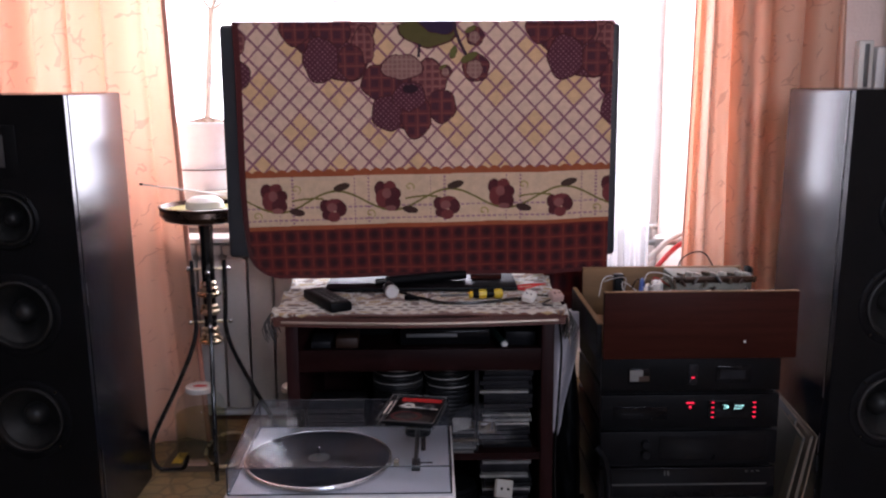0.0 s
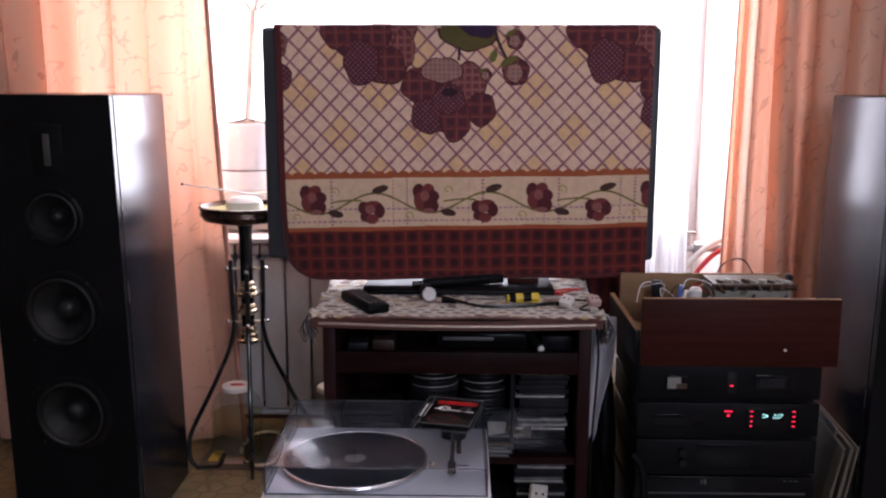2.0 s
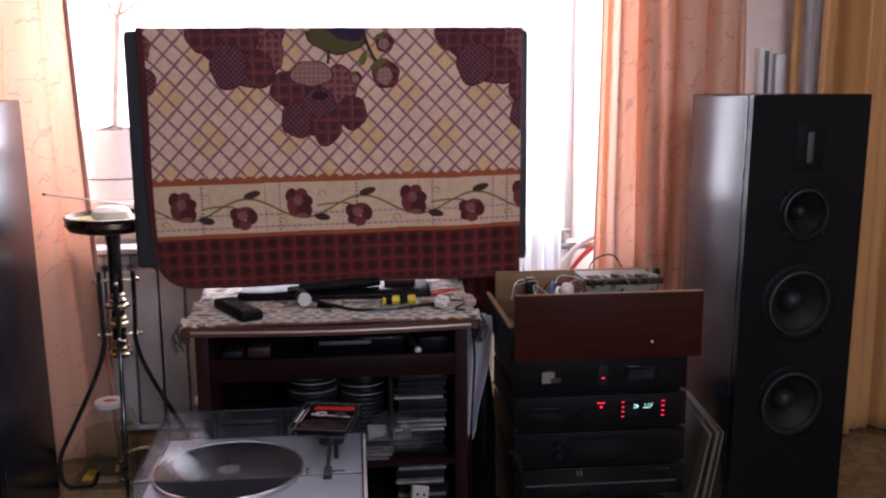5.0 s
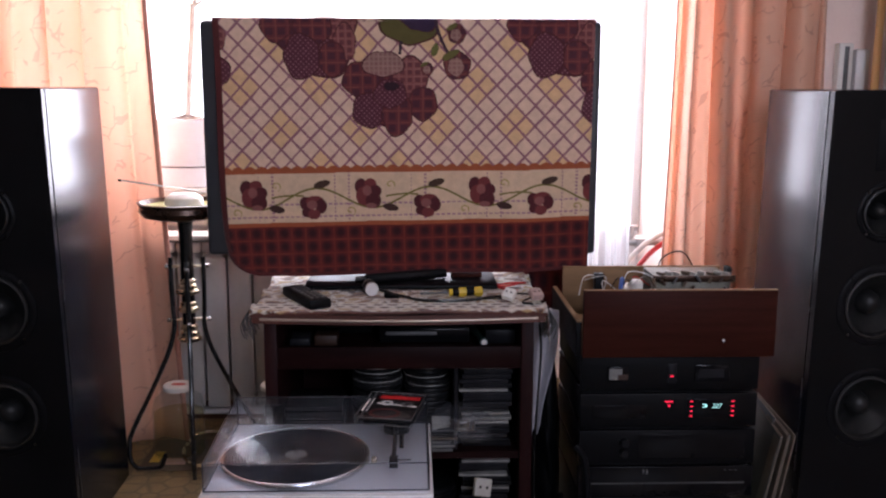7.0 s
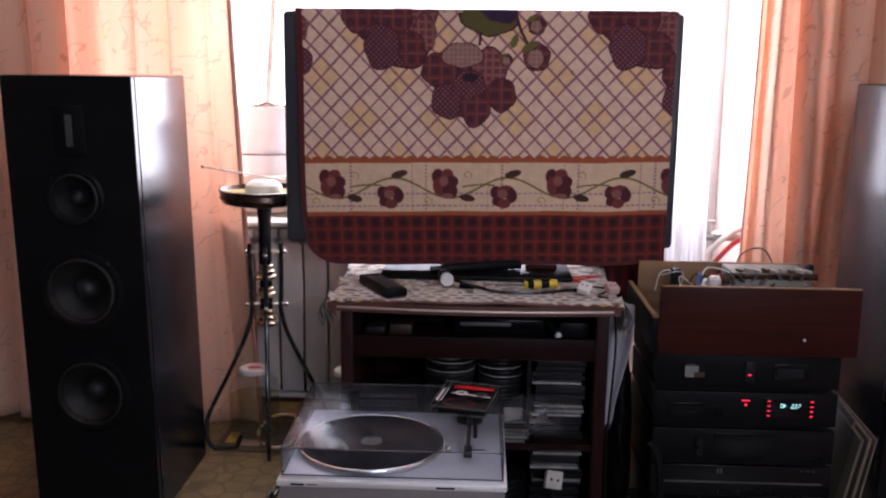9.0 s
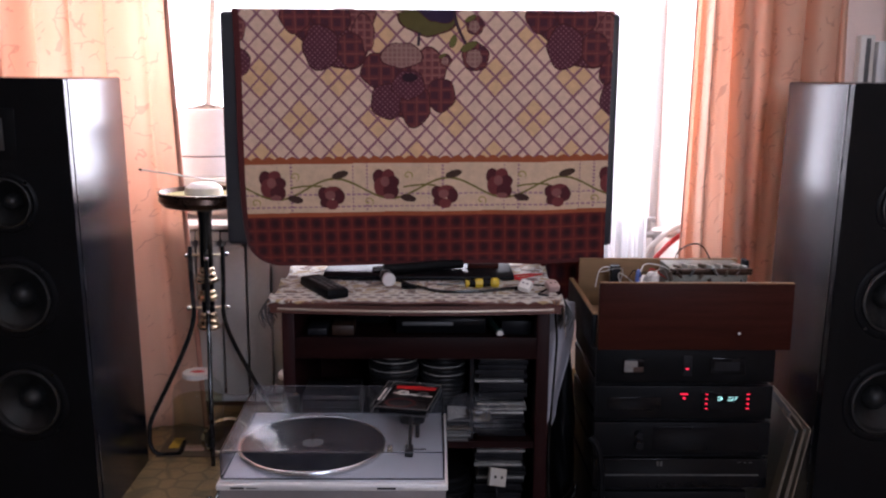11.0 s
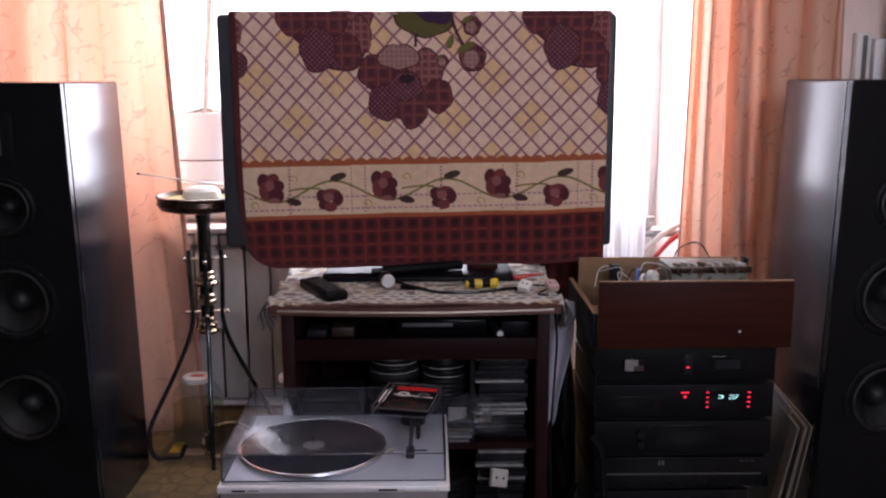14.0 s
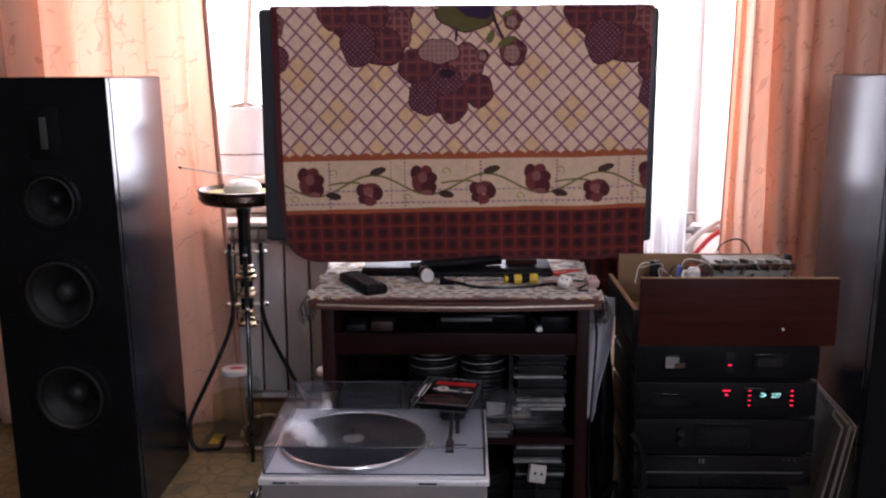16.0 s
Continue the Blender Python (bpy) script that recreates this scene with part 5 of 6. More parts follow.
crumpled("plastic_bag", 0.118, 2.165, 0.272, 0.075, 0.045, 0.085, 3, M["bag_film"], "crumpled clear plastic bag of scraps on the shelf", "bag", 0.45)
# added dark shape: blots out the bright floor between stand and stack
crumpled("black_bag", 0.352, 2.33, 0.001, 0.036, 0.085, 0.47, 8, M["black_plastic"], "slack black filler added in the dark gap between stand and stack", "bag", 0.2)
for i, (x, z, w, h, rz, k) in enumerate(((0.075, 0.288, 0.05, 0.034, 20, "pale_spine"), (0.125, 0.283, 0.06, 0.030, -12, "sleeve_tan"), (0.16, 0.287, 0.04, 0.036, 30, "mid_grey"), (0.105, 0.281, 0.07, 0.016, 5, "sleeve_tan"))):
    lone("paper_scrap", box(-w / 2, w / 2, -0.0015, 0.0015, 0, h, 0.0005, m=pose(x, 2.160 + 0.004 * i, z, -24 + 9 * i, rz * 0.4, rz)), M[k], "folded scrap of paper among things on the shelf", "paper", "scraps on the shelf")

# ---- turntable ----
LX0, LX1, LY0, LY1, LZ = -0.383, 0.036, 1.648, 1.998, 0.421
RISE = 0.025    # the lid climbs a little towards its hinges
PZ = 0.366
stool = thing("low_stool", -0.17, 1.84, 0, "plain low black stool under the turntable", "stool")
part("seat", box(-0.36, 0.01, 1.68, 2.02, 0.262, 0.284, 0.004), M["black_plastic"], stool)
for x in (-0.335, -0.04):
    for y in (1.70, 1.98):
        part("leg", box(x, x + 0.03, y, y + 0.03, 0, 0.262, 0.003), M["black_plastic"], stool)
tt = thing("turntable", (LX0 + LX1) / 2, (LY0 + LY1) / 2, 0.284, "silver record turntable with a closed smoked lid", "turntable")
for x in (LX0 + 0.05, LX1 - 0.05):
    for y in (LY0 + 0.06, LY1 - 0.06):
        part("foot", lathe([(0, 0), (0.02, 0), (0.022, 0.016), (0, 0.016)], x, y, 0.2845, 20), M["rubber"], tt)
part("plinth", box(LX0 - 0.004, LX1 + 0.004, LY0 - 0.004, LY1 + 0.01, 0.300, PZ - 0.0165, 0.003), M["plinth_grey"], tt, "warm grey plinth")
part("front_lip", box(LX0 - 0.008, LX1 + 0.008, LY0 - 0.014, LY1 + 0.012, PZ - 0.016, PZ - 0.003, 0.003), M["silver_trim"], tt, "light silver lip")
part("deck_plate", box(LX0 - 0.003, LX1 + 0.003, LY0 - 0.002, LY1 + 0.004, PZ - 0.004, PZ, 0.001), M["silver"], tt, "grey metallic deck")
part("front_groove", box(LX0 + 0.012, LX1 - 0.012, LY0 - 0.0152, LY0 - 0.013, PZ - 0.0135, PZ - 0.0060, 0.0005), M["silver"], tt)
for x0, x1 in ((LX0 + 0.02, LX0 + 0.045), (LX1 - 0.125, LX1 - 0.09)):
    part("control", box(x0, x1, LY0 - 0.0170, LY0 - 0.015, PZ - 0.0115, PZ - 0.0080, 0.0004), M["black_plastic"], tt)
part("control", box(LX1 - 0.075, LX1 - 0.018, LY0 - 0.0165, LY0 - 0.015, PZ - 0.0125, PZ - 0.0070, 0.0004), M["silver_trim"], tt)
part("name_bar", box(LX0 + 0.05, LX0 + 0.07, LY0 - 0.0160, LY0 - 0.015, PZ - 0.0110, PZ - 0.0085), M["mid_grey"], tt)
PX, PY, PR = -0.230, 1.802, 0.149
platter = part("platter", lathe([(0, 0.001), (PR - 0.006, 0.001), (PR - 0.001, 0.001), (PR + 0.001, 0.004), (PR + 0.001, 0.008), (PR - 0.001, 0.0115), (PR - 0.004, 0.0125), (PR - 0.0055, 0.0115), (PR - 0.006, 0.008), (0, 0.008)], PX, PY, PZ, 72), M["rim"], tt, "bright aluminium platter rim")
prof = [(PR - 0.006, 0.0085), (PR - 0.006, 0.0105)]
for k in range(22):
    r = PR - 0.010 - k * 0.006
    prof += [(r, 0.0105), (r - 0.001, 0.0096), (r - 0.004, 0.0096), (r - 0.005, 0.0105)]
prof += [(0.008, 0.0105), (0, 0.0105)]
part("rubber_mat", lathe(prof, PX, PY, PZ, 72), M["mat_rubber"], platter, "ribbed black rubber mat")
part("label_disc", lathe([(0, 0.0108), (0.022, 0.0108), (0.022, 0.0112), (0, 0.0112)], PX, PY, PZ, 32), M["mid_grey"], platter)
part("spindle", rod((PX, PY, PZ + 0.015), (PX, PY, PZ + 0.032), 0.0035, 12), M["chrome"], tt)
arm = part("tonearm", tube([(-0.030, 1.955, PZ + 0.032), (-0.030, 1.90, PZ + 0.031), (-0.031, 1.80, PZ + 0.030), (-0.032, 1.735, PZ + 0.029)], 0.0045), M["black_plastic"], tt)
part("pivot", lathe([(0, 0), (0.028, 0), (0.028, 0.012), (0.018, 0.016), (0.018, 0.036), (0, 0.038)], -0.030, 1.955, PZ, 28), M["black_plastic"], arm)
part("counterweight", rod((-0.030, 1.965, PZ + 0.032), (-0.030, 1.998, PZ + 0.032), 0.013), M["black_plastic"], arm)
part("headshell", box(-0.040, -0.023, 1.705, 1.745, PZ + 0.020, PZ + 0.032, 0.002), M["black_plastic"], arm)
part("finger_lift", rod((-0.023, 1.728, PZ + 0.028), (0.002, 1.724, PZ + 0.030), 0.0015, 8), M["black_plastic"], arm)
part("arm_rest", rod((-0.018, 1.86, PZ), (-0.018, 1.86, PZ + 0.028), 0.005, 10), M["black_plastic"], tt)
part("speed_lamp", lathe([(0, 0), (0.006, 0), (0.006, 0.010), (0.004, 0.013), (0, 0.013)], -0.072, 1.785, PZ, 16), M["brass"], tt, "small brass knob beside the platter")
# lid: thin smoked shell, open below, with rounded edges
own = bmesh.new()
T = 0.003
box(LX0, LX1, LY0, LY1, PZ + 0.001, LZ, 0, own)
bmesh.ops.delete(own, geom=[f for f in own.faces if f.calc_center_median().z < PZ + 0.002], context="FACES")
bmesh.ops.bevel(own, geom=[e for e in own.edges if len(e.link_faces) == 2], offset=0.003, segments=2, profile=0.5, affect="EDGES")
bmesh.ops.solidify(own, geom=own.faces[:], thickness=T)
for v in own.verts:
    if v.co.z > PZ + 0.02:
        v.co.z += (v.co.y - LY0) * RISE
lid = part("dust_cover", own, M["lid_acrylic"], tt, "smoked transparent dust cover")
lid.visible_shadow = False
E0 = 0.0014
for a, b in (((LX0, LY0), (LX1, LY0)), ((LX1, LY0), (LX1, LY1)), ((LX1, LY1), (LX0, LY1)), ((LX0, LY1), (LX0, LY0))):
    part("lid_edge", rod((*a, LZ + 0.0004 + (a[1] - LY0) * RISE), (*b, LZ + 0.0004 + (b[1] - LY0) * RISE), E0, 8), M["acrylic_edge"], lid, "dark polished edge")
    part("lid_edge", rod((*a, PZ + 0.002), (*b, PZ + 0.002), E0, 8), M["acrylic_edge"], lid, "dark polished edge")
    part("lid_edge", rod((*a, PZ + 0.002), (*a, LZ + (a[1] - LY0) * RISE), E0, 8), M["acrylic_edge"], lid, "dark polished edge")
for x in (LX0 + 0.06, LX1 - 0.10):
    part("hinge", box(x, x + 0.04, LY1 - 0.004, LY1 + 0.014, PZ, LZ - 0.012, 0.002), M["black_plastic"], tt)
lone("turntable_cable", tube([(LX0 + 0.01, LY1 + 0.012, 0.31), (LX0 - 0.04, LY1 - 0.02, 0.30), (LX0 - 0.05, 1.80, 0.25), (LX0 - 0.035, 1.68, 0.305), (LX0 - 0.05, 1.60, 0.16), (LX0 - 0.06, 1.62, 0.006)], 0.004), M["black_paint"], "black cable hanging beside the turntable", "cable")

# cassette in its case, lying on the lid
case = thing("cassette_case", -0.037, 1.905, LZ + 0.007, "audio cassette in a clear case lying on the turntable lid", "cassette")
m = pose(-0.040, 1.900, LZ + 0.0012 + 0.252 * RISE, 1.45, 0, -12)
c = part("shell", box(-0.060, 0.060, -0.075, 0.075, 0.0, 0.016, 0.0015, m=m), M["case_plastic"], case, "clear plastic case")
c.visible_shadow = False
for x0, y0, x1, y1 in ((-0.06, -0.075, 0.06, -0.075), (0.06, -0.075, 0.06, 0.075), (0.06, 0.075, -0.06, 0.075), (-0.06, 0.075, -0.06, -0.075), (-0.047, -0.075, -0.047, 0.075)):
    for z in (0.001, 0.0158):
        part("case_edge", rod(m @ Vector((x0, y0, z)), m @ Vector((x1, y1, z)), 0.0009, 6), M["mid_grey"], c, "bright case edge")
part("inlay", box(-0.044, 0.057, -0.070, 0.071, 0.0022, 0.0120, 0.001, m=m), M["black_plastic"], case, "black printed inlay card")
part("stripe", box(-0.036, 0.052, 0.046, 0.066, 0.0121, 0.0126, m=m), M["red"], case, "red title stripe")
part("band", box(-0.036, 0.052, 0.006, 0.012, 0.0121, 0.0125, m=m @ pose(0, 0.006, 0, 0, 0, -6)), M["ivory"], case)
for x, k in ((-0.014, "ivory"), (0.030, "mid_grey")):
    part("hub", lathe([(0.006, 0.0122), (0.006, 0.0129), (0.0135, 0.0129), (0.0135, 0.0122)], x, 0.022, 0, 24, m=m), M[k], case, "hub ring")
part("window", lathe([(0, 0.0120), (0.030, 0.0121), (0.030, 0.0124), (0, 0.0124)], 0.012, -0.045, 0, 32, m=m, sx=1.3, sy=0.7), M["dark_case"], case)
part("curl", lathe([(0.020, 0.0122), (0.020, 0.0125), (0.026, 0.0125), (0.026, 0.0122)], -0.006, -0.036, 0, 32, m=m, sx=1.3), M["hem"], case)
part("spine_text", box(-0.055, -0.051, -0.04, 0.03, 0.0161, 0.0163, m=m), M["ivory"], case)
part("text_bar", box(-0.048, -0.0455, -0.03, 0.045, 0.0121, 0.0124, m=m), M["ivory"], case)

# ---- opened receiver on the equipment stack ----
KX0, KX1, KY = 0.392, 0.805, 2.06
rcv = thing("opened_receiver", 0.60, 2.2, 0.505, "opened old receiver with a red-brown veneered front and bare works", "receiver")
fp = part("front_panel", box(0.388, 0.826, 2.030, 2.044, 0.507, 0.661, 0.0015), M["panel_wood"], rcv, "red-brown veneered front board")
part("top_edge", box(0.389, 0.825, 2.031, 2.043, 0.6612, 0.6625), M["raw_ply"], fp, "bare plywood edge")
part("screw_dot", lathe([(0, 0), (0.0028, 0), (0.0028, 0.002), (0, 0.003)], seg=12, m=pose(0.707, 2.030, 0.546, 90, 0, 0)), M["white_lamp"], fp)
part("side_board", box(0.375, 0.388, 2.046, 2.42, 0.507, 0.585, 0.001), M["black_vinyl"], rcv, "dark side board")
part("side_edge", box(0.376, 0.387, 2.046, 2.42, 0.5852, 0.5875), M["raw_ply"], rcv, "bare plywood edge")
part("side_board", box(0.812, 0.825, 2.046, 2.42, 0.507, 0.590, 0.001), M["raw_ply"], rcv, "bare plywood side")
part("back_board", box(0.40, 0.815, 2.40, 2.412, 0.507, 0.644, 0.001), M["raw_ply"], rcv, "bare plywood back")
part("bottom", box(0.388, 0.812, 2.046, 2.40, 0.507, 0.517), M["raw_ply"], rcv)
bm = box(0.60, 0.79, 2.24, 2.36, 0.517, 0.650, 0.003)
ch = part("transformer_block", bm, M["dull_metal"], rcv, "dull metal tuner block")
for k in range(9):
    part("tag_strip", box(0.608 + 0.0205 * k, 0.616 + 0.0205 * k, 2.242, 2.266, 0.651, 0.657 + 0.003 * (k % 2), 0.001, m=Matrix.Translation((0.61 + 0.0205 * k, 2.27, 0)) @ pose(0, 0, 0, 0, 0, 25) @ Matrix.Translation((-0.61 - 0.0205 * k, -2.27, 0))), M["aged_white"] if k % 3 else M["sleeve_tan"], ch)
part("bracket", box(0.595, 0.80, 2.236, 2.242, 0.636, 0.652, 0.001), M["bronze"], rcv)
part("coil", lathe([(0, 0), (0.014, 0), (0.016, 0.008), (0.016, 0.026), (0.011, 0.033), (0, 0.034)], 0.560, 2.26, 0.605, 20), M["ivory"], rcv, "white coil former")
part("coil", rod((0.555, 2.26, 0.517), (0.555, 2.26, 0.606), 0.012), M["steel"], rcv)
part("terminal", box(0.468, 0.492, 2.32, 2.345, 0.517, 0.640, 0.002), M["black_plastic"], rcv)
wires = (((0.425, 2.30, 0.59), (0.435, 2.31, 0.628), (0.455, 2.33, 0.636), (0.475, 2.335, 0.632)), ((0.52, 2.24, 0.59), (0.53, 2.26, 0.64), (0.55, 2.28, 0.655), (0.59, 2.26, 0.65), (0.61, 2.25, 0.63)),
         ((0.50, 2.20, 0.60), (0.54, 2.22, 0.635), (0.58, 2.25, 0.648), (0.60, 2.26, 0.62)))
for w, k in zip(wires, ("ivory", "ivory", "steel")):
    part("wire", tube(w, 0.0013, 8), M[k], rcv)
# loose small components and wire ends standing up among the works
rg = random.Random(21)
for i in range(16):
    x, y = rg.uniform(0.47, 0.605), rg.uniform(2.17, 2.33)
    top = rg.uniform(0.600, 0.645)
    bend = [(x, y, 0.517), (x + rg.uniform(-0.01, 0.01), y, 0.57), (x + rg.uniform(-0.02, 0.02), y + 0.008, top), (x + rg.uniform(-0.045, 0.045), y + 0.01, top - rg.uniform(0.0, 0.03))]
    part("wire", tube(bend, 0.0015, 6), M[("ivory", "blue", "red", "black_paint", "steel")[i % 5]], rcv)
for i in range(9):
    x, y, z = 0.60 + 0.022 * i, 2.222 + rg.uniform(-0.01, 0.01), rg.uniform(0.612, 0.640)
    part("resistor", rod((x, y, z), (x + rg.uniform(-0.012, 0.012), y, z + rg.uniform(0.010, 0.022)), 0.0035, 8), M[("sleeve_tan", "orange", "mid_grey")[i % 3]], rcv)
part("wire", tube(((0.505, 2.19, 0.58), (0.51, 2.21, 0.63), (0.52, 2.24, 0.645), (0.53, 2.27, 0.61)), 0.005, 8), M["blue"], rcv, "blue wire")
part("wire", tube(((0.51, 2.18, 0.58), (0.52, 2.20, 0.635), (0.535, 2.23, 0.63), (0.53, 2.27, 0.60)), 0.004, 8), M["ivory"], rcv)
part("wire", tube(((0.655, 2.43, 0.60), (0.665, 2.44, 0.65), (0.70, 2.45, 0.672), (0.735, 2.45, 0.668), (0.76, 2.43, 0.62)), 0.0019, 8), M["black_paint"], rcv)
part("lug", box(0.80, 0.812, 2.30, 2.33, 0.64, 0.66, 0.001), M["black_plastic"], rcv)


# ---- equipment stack ----
def unit(name, z0, z1, label, category, front="black_plastic", narrow=0.0):
    s = thing(name, (KX0 + KX1) / 2, KY, z0, label, category, "stacked equipment")
    part("case", box(KX0 + 0.006, KX1 - narrow - 0.006, KY + 0.018, 2.42, z0 + 0.008, z1 - 0.001, 0.002), M["black_vinyl"], s)
    part("front", box(KX0, KX1 - narrow, KY, KY + 0.018, z0 + 0.006, z1 - 0.002, 0.002), M[front], s)
    for x in (KX0 + 0.05, KX1 - narrow - 0.05):
        for y in (KY + 0.05, 2.36):
            part("foot", lathe([(0, 0), (0.016, 0), (0.018, 0.009), (0, 0.009)], x, y, z0, 16), M["rubber"], s)
    return s


amp = unit("tape_deck", 0.414, 0.506, "black cassette deck with a small red indicator", "tape deck")
part("cassette_window", box(0.452, 0.502, KY - 0.003, KY + 0.002, 0.440, 0.476, 0.002), M["gloss_black"], amp)
part("cassette_label", box(0.456, 0.486, KY - 0.0045, KY - 0.003, 0.446, 0.472), M["pale_spine"], amp, "white cassette label behind the window")
part("cassette_label", box(0.476, 0.500, KY - 0.0046, KY - 0.003, 0.446, 0.458), M["orange"], amp)
part("switch_plate", box(0.592, 0.612, KY - 0.003, KY + 0.001, 0.436, 0.484, 0.001), M["dark_case"], amp)
part("indicator", box(0.5975, 0.6055, KY - 0.005, KY - 0.002, 0.4515, 0.4555, 0.001), M["red_lamp"], amp, "lit red indicator")
part("meter", box(0.655, 0.735, KY - 0.003, KY + 0.002, 0.440, 0.480, 0.002), M["gloss_black"], amp)
part("meter_scale", box(0.665, 0.722, KY - 0.0042, KY - 0.003, 0.450, 0.470), M["dark_case"], amp)

cdp = unit("cd_player", 0.325, 0.413, "black disc player with red lamps and a cyan number display", "disc player")
part("tray", box(0.42, 0.545, KY - 0.003, KY + 0.001, 0.352, 0.384, 0.001), M["gloss_black"], cdp)
part("indicator", box(0.589, 0.607, KY - 0.003, KY + 0.001, 0.3905, 0.3935), M["red_lamp"], cdp, "lit red indicator")
part("indicator", box(0.5955, 0.6015, KY - 0.003, KY + 0.001, 0.3795, 0.3845), M["red_lamp"], cdp, "lit red indicator")
dw = part("display", box(0.640, 0.752, KY - 0.002, KY + 0.001, 0.352, 0.398, 0.001), M["gloss_black"], cdp)
for i in range(4):
    z = 0.3925 - i * 0.0117
    part("lamp", box(0.6475, 0.6535, KY - 0.004, KY - 0.001, z - 0.0013, z + 0.0013), M["red_lamp"], dw, "lit red lamp")
    part("lamp", box(0.7435, 0.7505, KY - 0.004, KY - 0.001, z - 0.0013, z + 0.0013), M["red_lamp"], dw, "lit red lamp")


def digits(text, x, z, size, parent, y):
    cu = bpy.data.curves.new("digits", "FONT")
    cu.body, cu.size, cu.extrude, cu.shear = text, size, 0.0003, 0.25
    tmp = bpy.data.objects.new("tmp_text", cu)
    scene.collection.objects.link(tmp)
    bpy.context.view_layer.update()
    me = bpy.data.meshes.new_from_object(tmp.evaluated_get(bpy.context.evaluated_depsgraph_get()))
    bpy.data.objects.remove(tmp)
    me.transform(pose(x, y, z, 90, 0, 0))
    bm = bmesh.new()
    bm.from_mesh(me)
    bpy.data.meshes.remove(me)
    return part("digits", bm, M["cyan_lamp"], parent, "glowing cyan digits")


digits("227", 0.6985, 0.3765, 0.0145, dw, KY - 0.0030)
tri = bmesh.new()
tri.faces.new([tri.verts.new(p) for p in ((0.683, KY - 0.003, 0.3775), (0.683, KY - 0.003, 0.3865), (0.689, KY - 0.003, 0.382))])
bmesh.ops.extrude_face_region(tri, geom=tri.faces[:])
box(0.676, 0.682, KY - 0.0033, KY - 0.0025, 0.3775, 0.3795, 0, tri)
box(0.676, 0.682, KY - 0.0033, KY - 0.0025, 0.3845, 0.3865, 0, tri)
part("play_mark", tri, M["cyan_lamp"], dw, "glowing cyan play mark")

deck = unit("amplifier", 0.235, 0.324, "black amplifier with dark knobs", "amplifier")
for z in (0.293, 0.268):
    part("knob", lathe([(0, 0), (0.010, 0), (0.010, 0.012), (0.008, 0.014), (0, 0.014)], seg=24, m=pose(0.497, KY, z, 90, 0, 0)), M["dark_case"], deck, "dark knob")
part("flap", box(0.53, 0.78, KY - 0.002, KY + 0.001, 0.252, 0.312, 0.001), M["gloss_black"], deck)
low = unit("receiver", 0.152, 0.234, "black receiver with a row of tiny pale marks", "receiver", "gloss_black")
for k in range(3):
    part("mark", box(0.735 + 0.013 * k, 0.741 + 0.013 * k, KY - 0.001, KY + 0.001, 0.222, 0.2235), M["mid_grey"], low)
for k in range(2):
    part("slider", box(0.543 + 0.008 * k, 0.547 + 0.008 * k, KY - 0.006, KY + 0.001, 0.215, 0.226, 0.001), M["mid_grey"], low)
part("groove", box(KX0 + 0.02, KX1 - 0.02, KY - 0.0015, KY + 0.001, 0.190, 0.193), M["mid_grey"], low)
base_u = unit("power_amplifier", 0.0, 0.151, "heavy black power amplifier at the foot of the stack", "amplifier", narrow=0.045)
for k in range(9):
    part("fin", box(KX0 + 0.03 + 0.036 * k, KX0 + 0.05 + 0.036 * k, KY - 0.004, KY + 0.001, 0.03, 0.13, 0.001), M["black_plastic"], base_u)

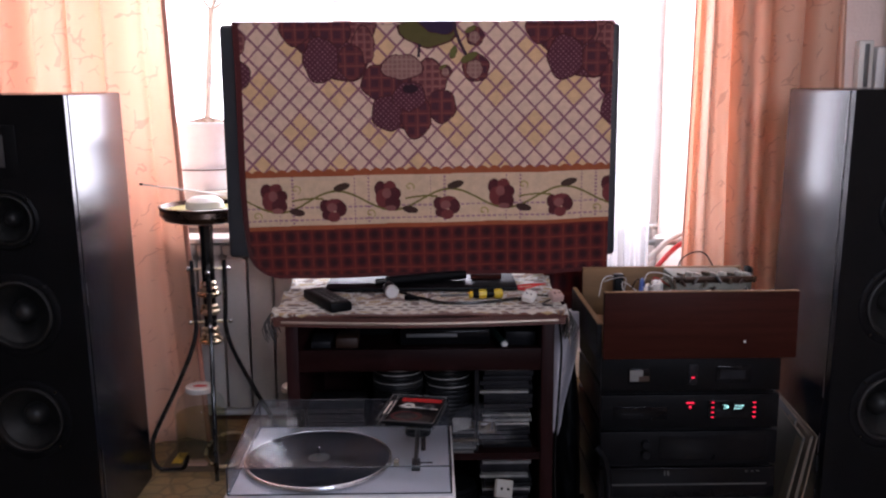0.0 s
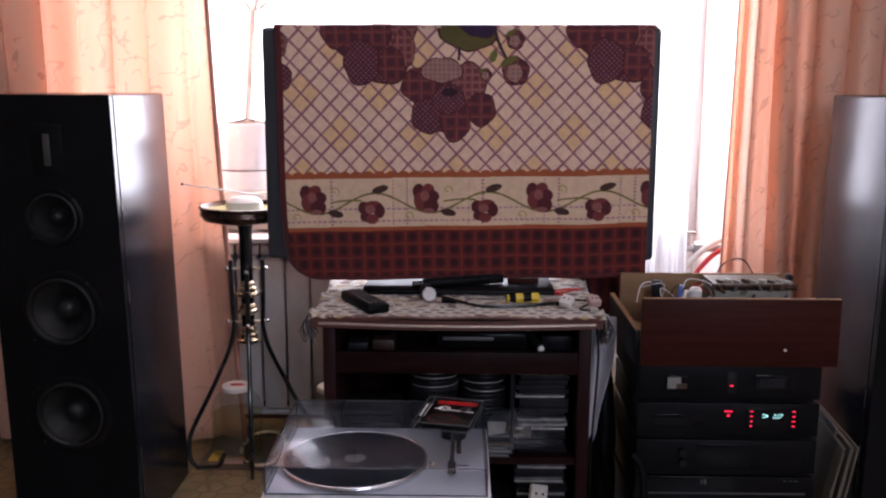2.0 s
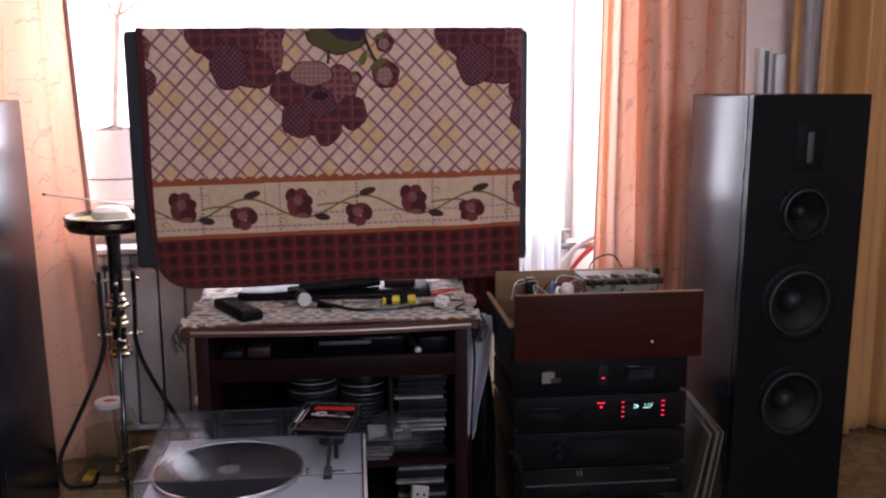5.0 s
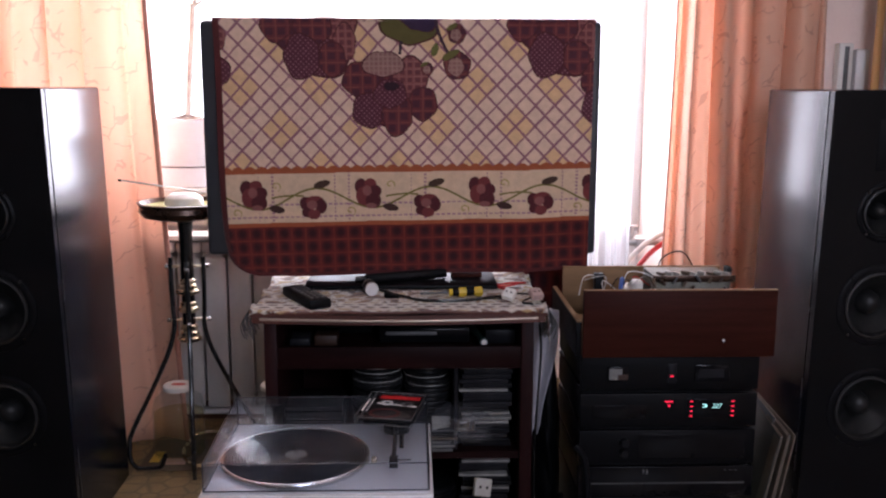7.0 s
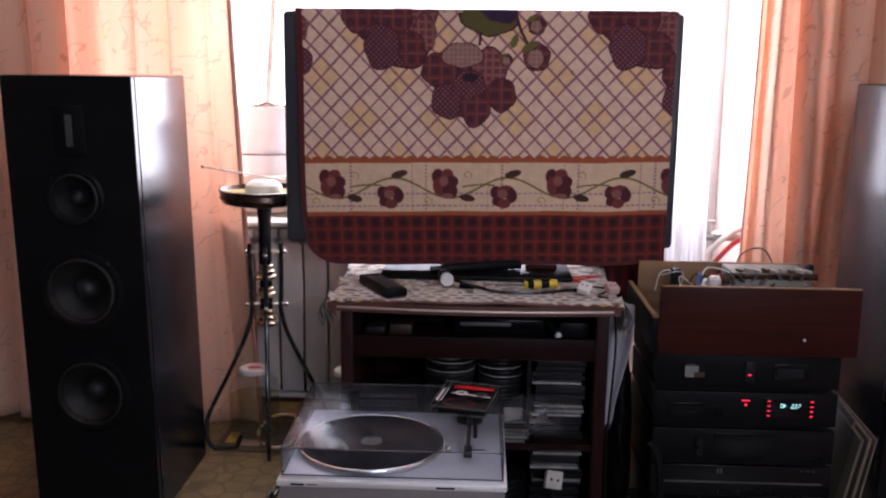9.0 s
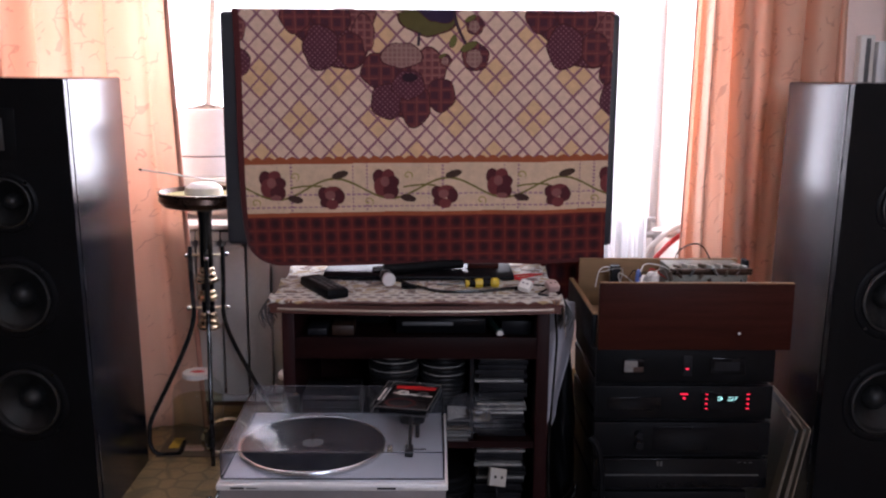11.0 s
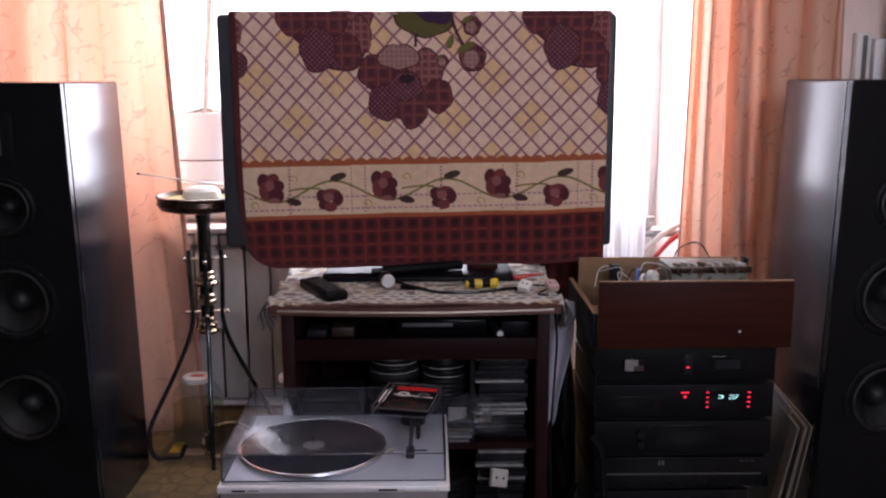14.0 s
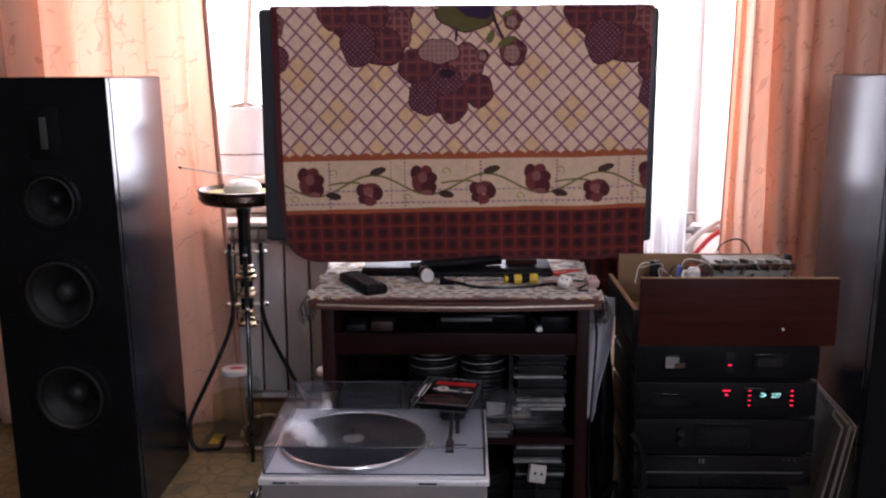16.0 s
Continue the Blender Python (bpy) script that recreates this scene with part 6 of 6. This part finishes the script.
# ---- records beside the stack ----
rg = random.Random(11)
SLEEVES = (("sleeve_green", "grey-green", 0.0, 0.318), ("sleeve_blue", "slate blue", 0.012, 0.316), ("sleeve_blue", "dark blue", 0.085, 0.334), ("sleeve_tan", "brown", 0.010, 0.317),
           ("sleeve_green", "dull green", 0.016, 0.315), ("sleeve_tan", "tan", 0.006, 0.318))
for i, (k, tone, back, z1) in enumerate(SLEEVES):
    r = tagged(new("record"), tone + " card record sleeve with pale edges leaning beside the stack", "record", "standing records")
    r.matrix_world = pose(0.792 + i * 0.0085, 2.035 + back + rg.uniform(-0.003, 0.003), 0.001, 0, 11.0 - 0.25 * i, -7.0 + 0.5 * i)
    ORIGIN[r.name] = Vector((0, 0, 0))
    part("sleeve", box(0.0, 0.0045, 0.0, 0.315, 0.002, z1, 0.0008), M[k], r)
    part("disc", lathe([(0, -0.0009), (0.15, -0.0009), (0.15, 0.0009), (0, 0.0009)], seg=40, m=pose(0.00225, 0.159, 0.157, 0, 90, 0)), M["black_plastic"], r)
    part("paper_edge", box(0.0012, 0.0034, -0.0012, 0.0, 0.006, z1 - 0.004), M["worn_card"], r, "pale worn sleeve edge")
    part("top_edge", box(0.0010, 0.0036, 0.002, 0.313, z1, z1 + 0.0010), M["worn_card"], r, "pale worn sleeve edge")
    if i in (0, 2):
        part("border", box(-0.0006, 0.0, 0.004, 0.050, 0.006, z1 - 0.006), M["sleeve_pale"], r, "pale printed border")

# ---- wall fitting, loose cables ----
ph = thing("door_phone", 1.335, 2.90, 1.09, "white wall handset unit beside a curtain", "handset")
part("back_plate", box(1.308, 1.353, 2.885, 2.92, 1.08, 1.240, 0.004), M["ivory"], ph)
part("insert", box(1.325, 1.338, 2.880, 2.886, 1.10, 1.230, 0.001), M["mid_grey"], ph)
part("handset", box(1.360, 1.404, 2.88, 2.92, 1.08, 1.222, 0.008), M["white_paint"], ph)
lone("cable", tube([(0.301, 2.135, 0.582), (0.309, 2.138, 0.50), (0.306, 2.14, 0.41), (0.300, 2.14, 0.30), (0.298, 2.14, 0.20), (0.304, 2.13, 0.08), (0.33, 2.10, 0.008)], 0.0028), M["black_paint"], "thin black cable hanging between the stand and the equipment", "cable")
lone("power_cable", tube([(0.372, 2.00, 0.31), (0.392, 1.99, 0.28), (0.400, 1.985, 0.20), (0.398, 1.985, 0.10), (0.385, 1.985, 0.012)], 0.008), M["black_vinyl"], "thick black cable hanging before the stack", "cable")
lone("floor_cable", tube([(0.30, 2.30, 0.008), (0.33, 2.20, 0.05), (0.37, 2.16, 0.12), (0.34, 2.10, 0.07), (0.30, 2.06, 0.012), (0.36, 2.00, 0.008)], 0.0045), M["black_paint"], "black cable looped on the floor", "cable")
lone("plug", box(0.335, 0.360, 2.34, 2.37, 0.0, 0.05, 0.004), M["ivory"], "white mains plug standing behind the stand", "plug")


def hung(u, v):
    x = 0.297 + (0.068 - 0.034 * v + 0.008 * np.sin(5 * v)) * u
    return x, 2.175 + 0.055 * u + 0.006 * np.sin(8 * u + 2 * v), 0.597 - 0.33 * v + 0.014 * np.sin(7 * u) * v - 0.03 * u * (1 - v)


tagged(sheet("hanging_cloth", 60, 40, hung, None, M["hung_cloth"], 0.0015), "grey-lilac cloth hanging beside the television stand", "cloth")
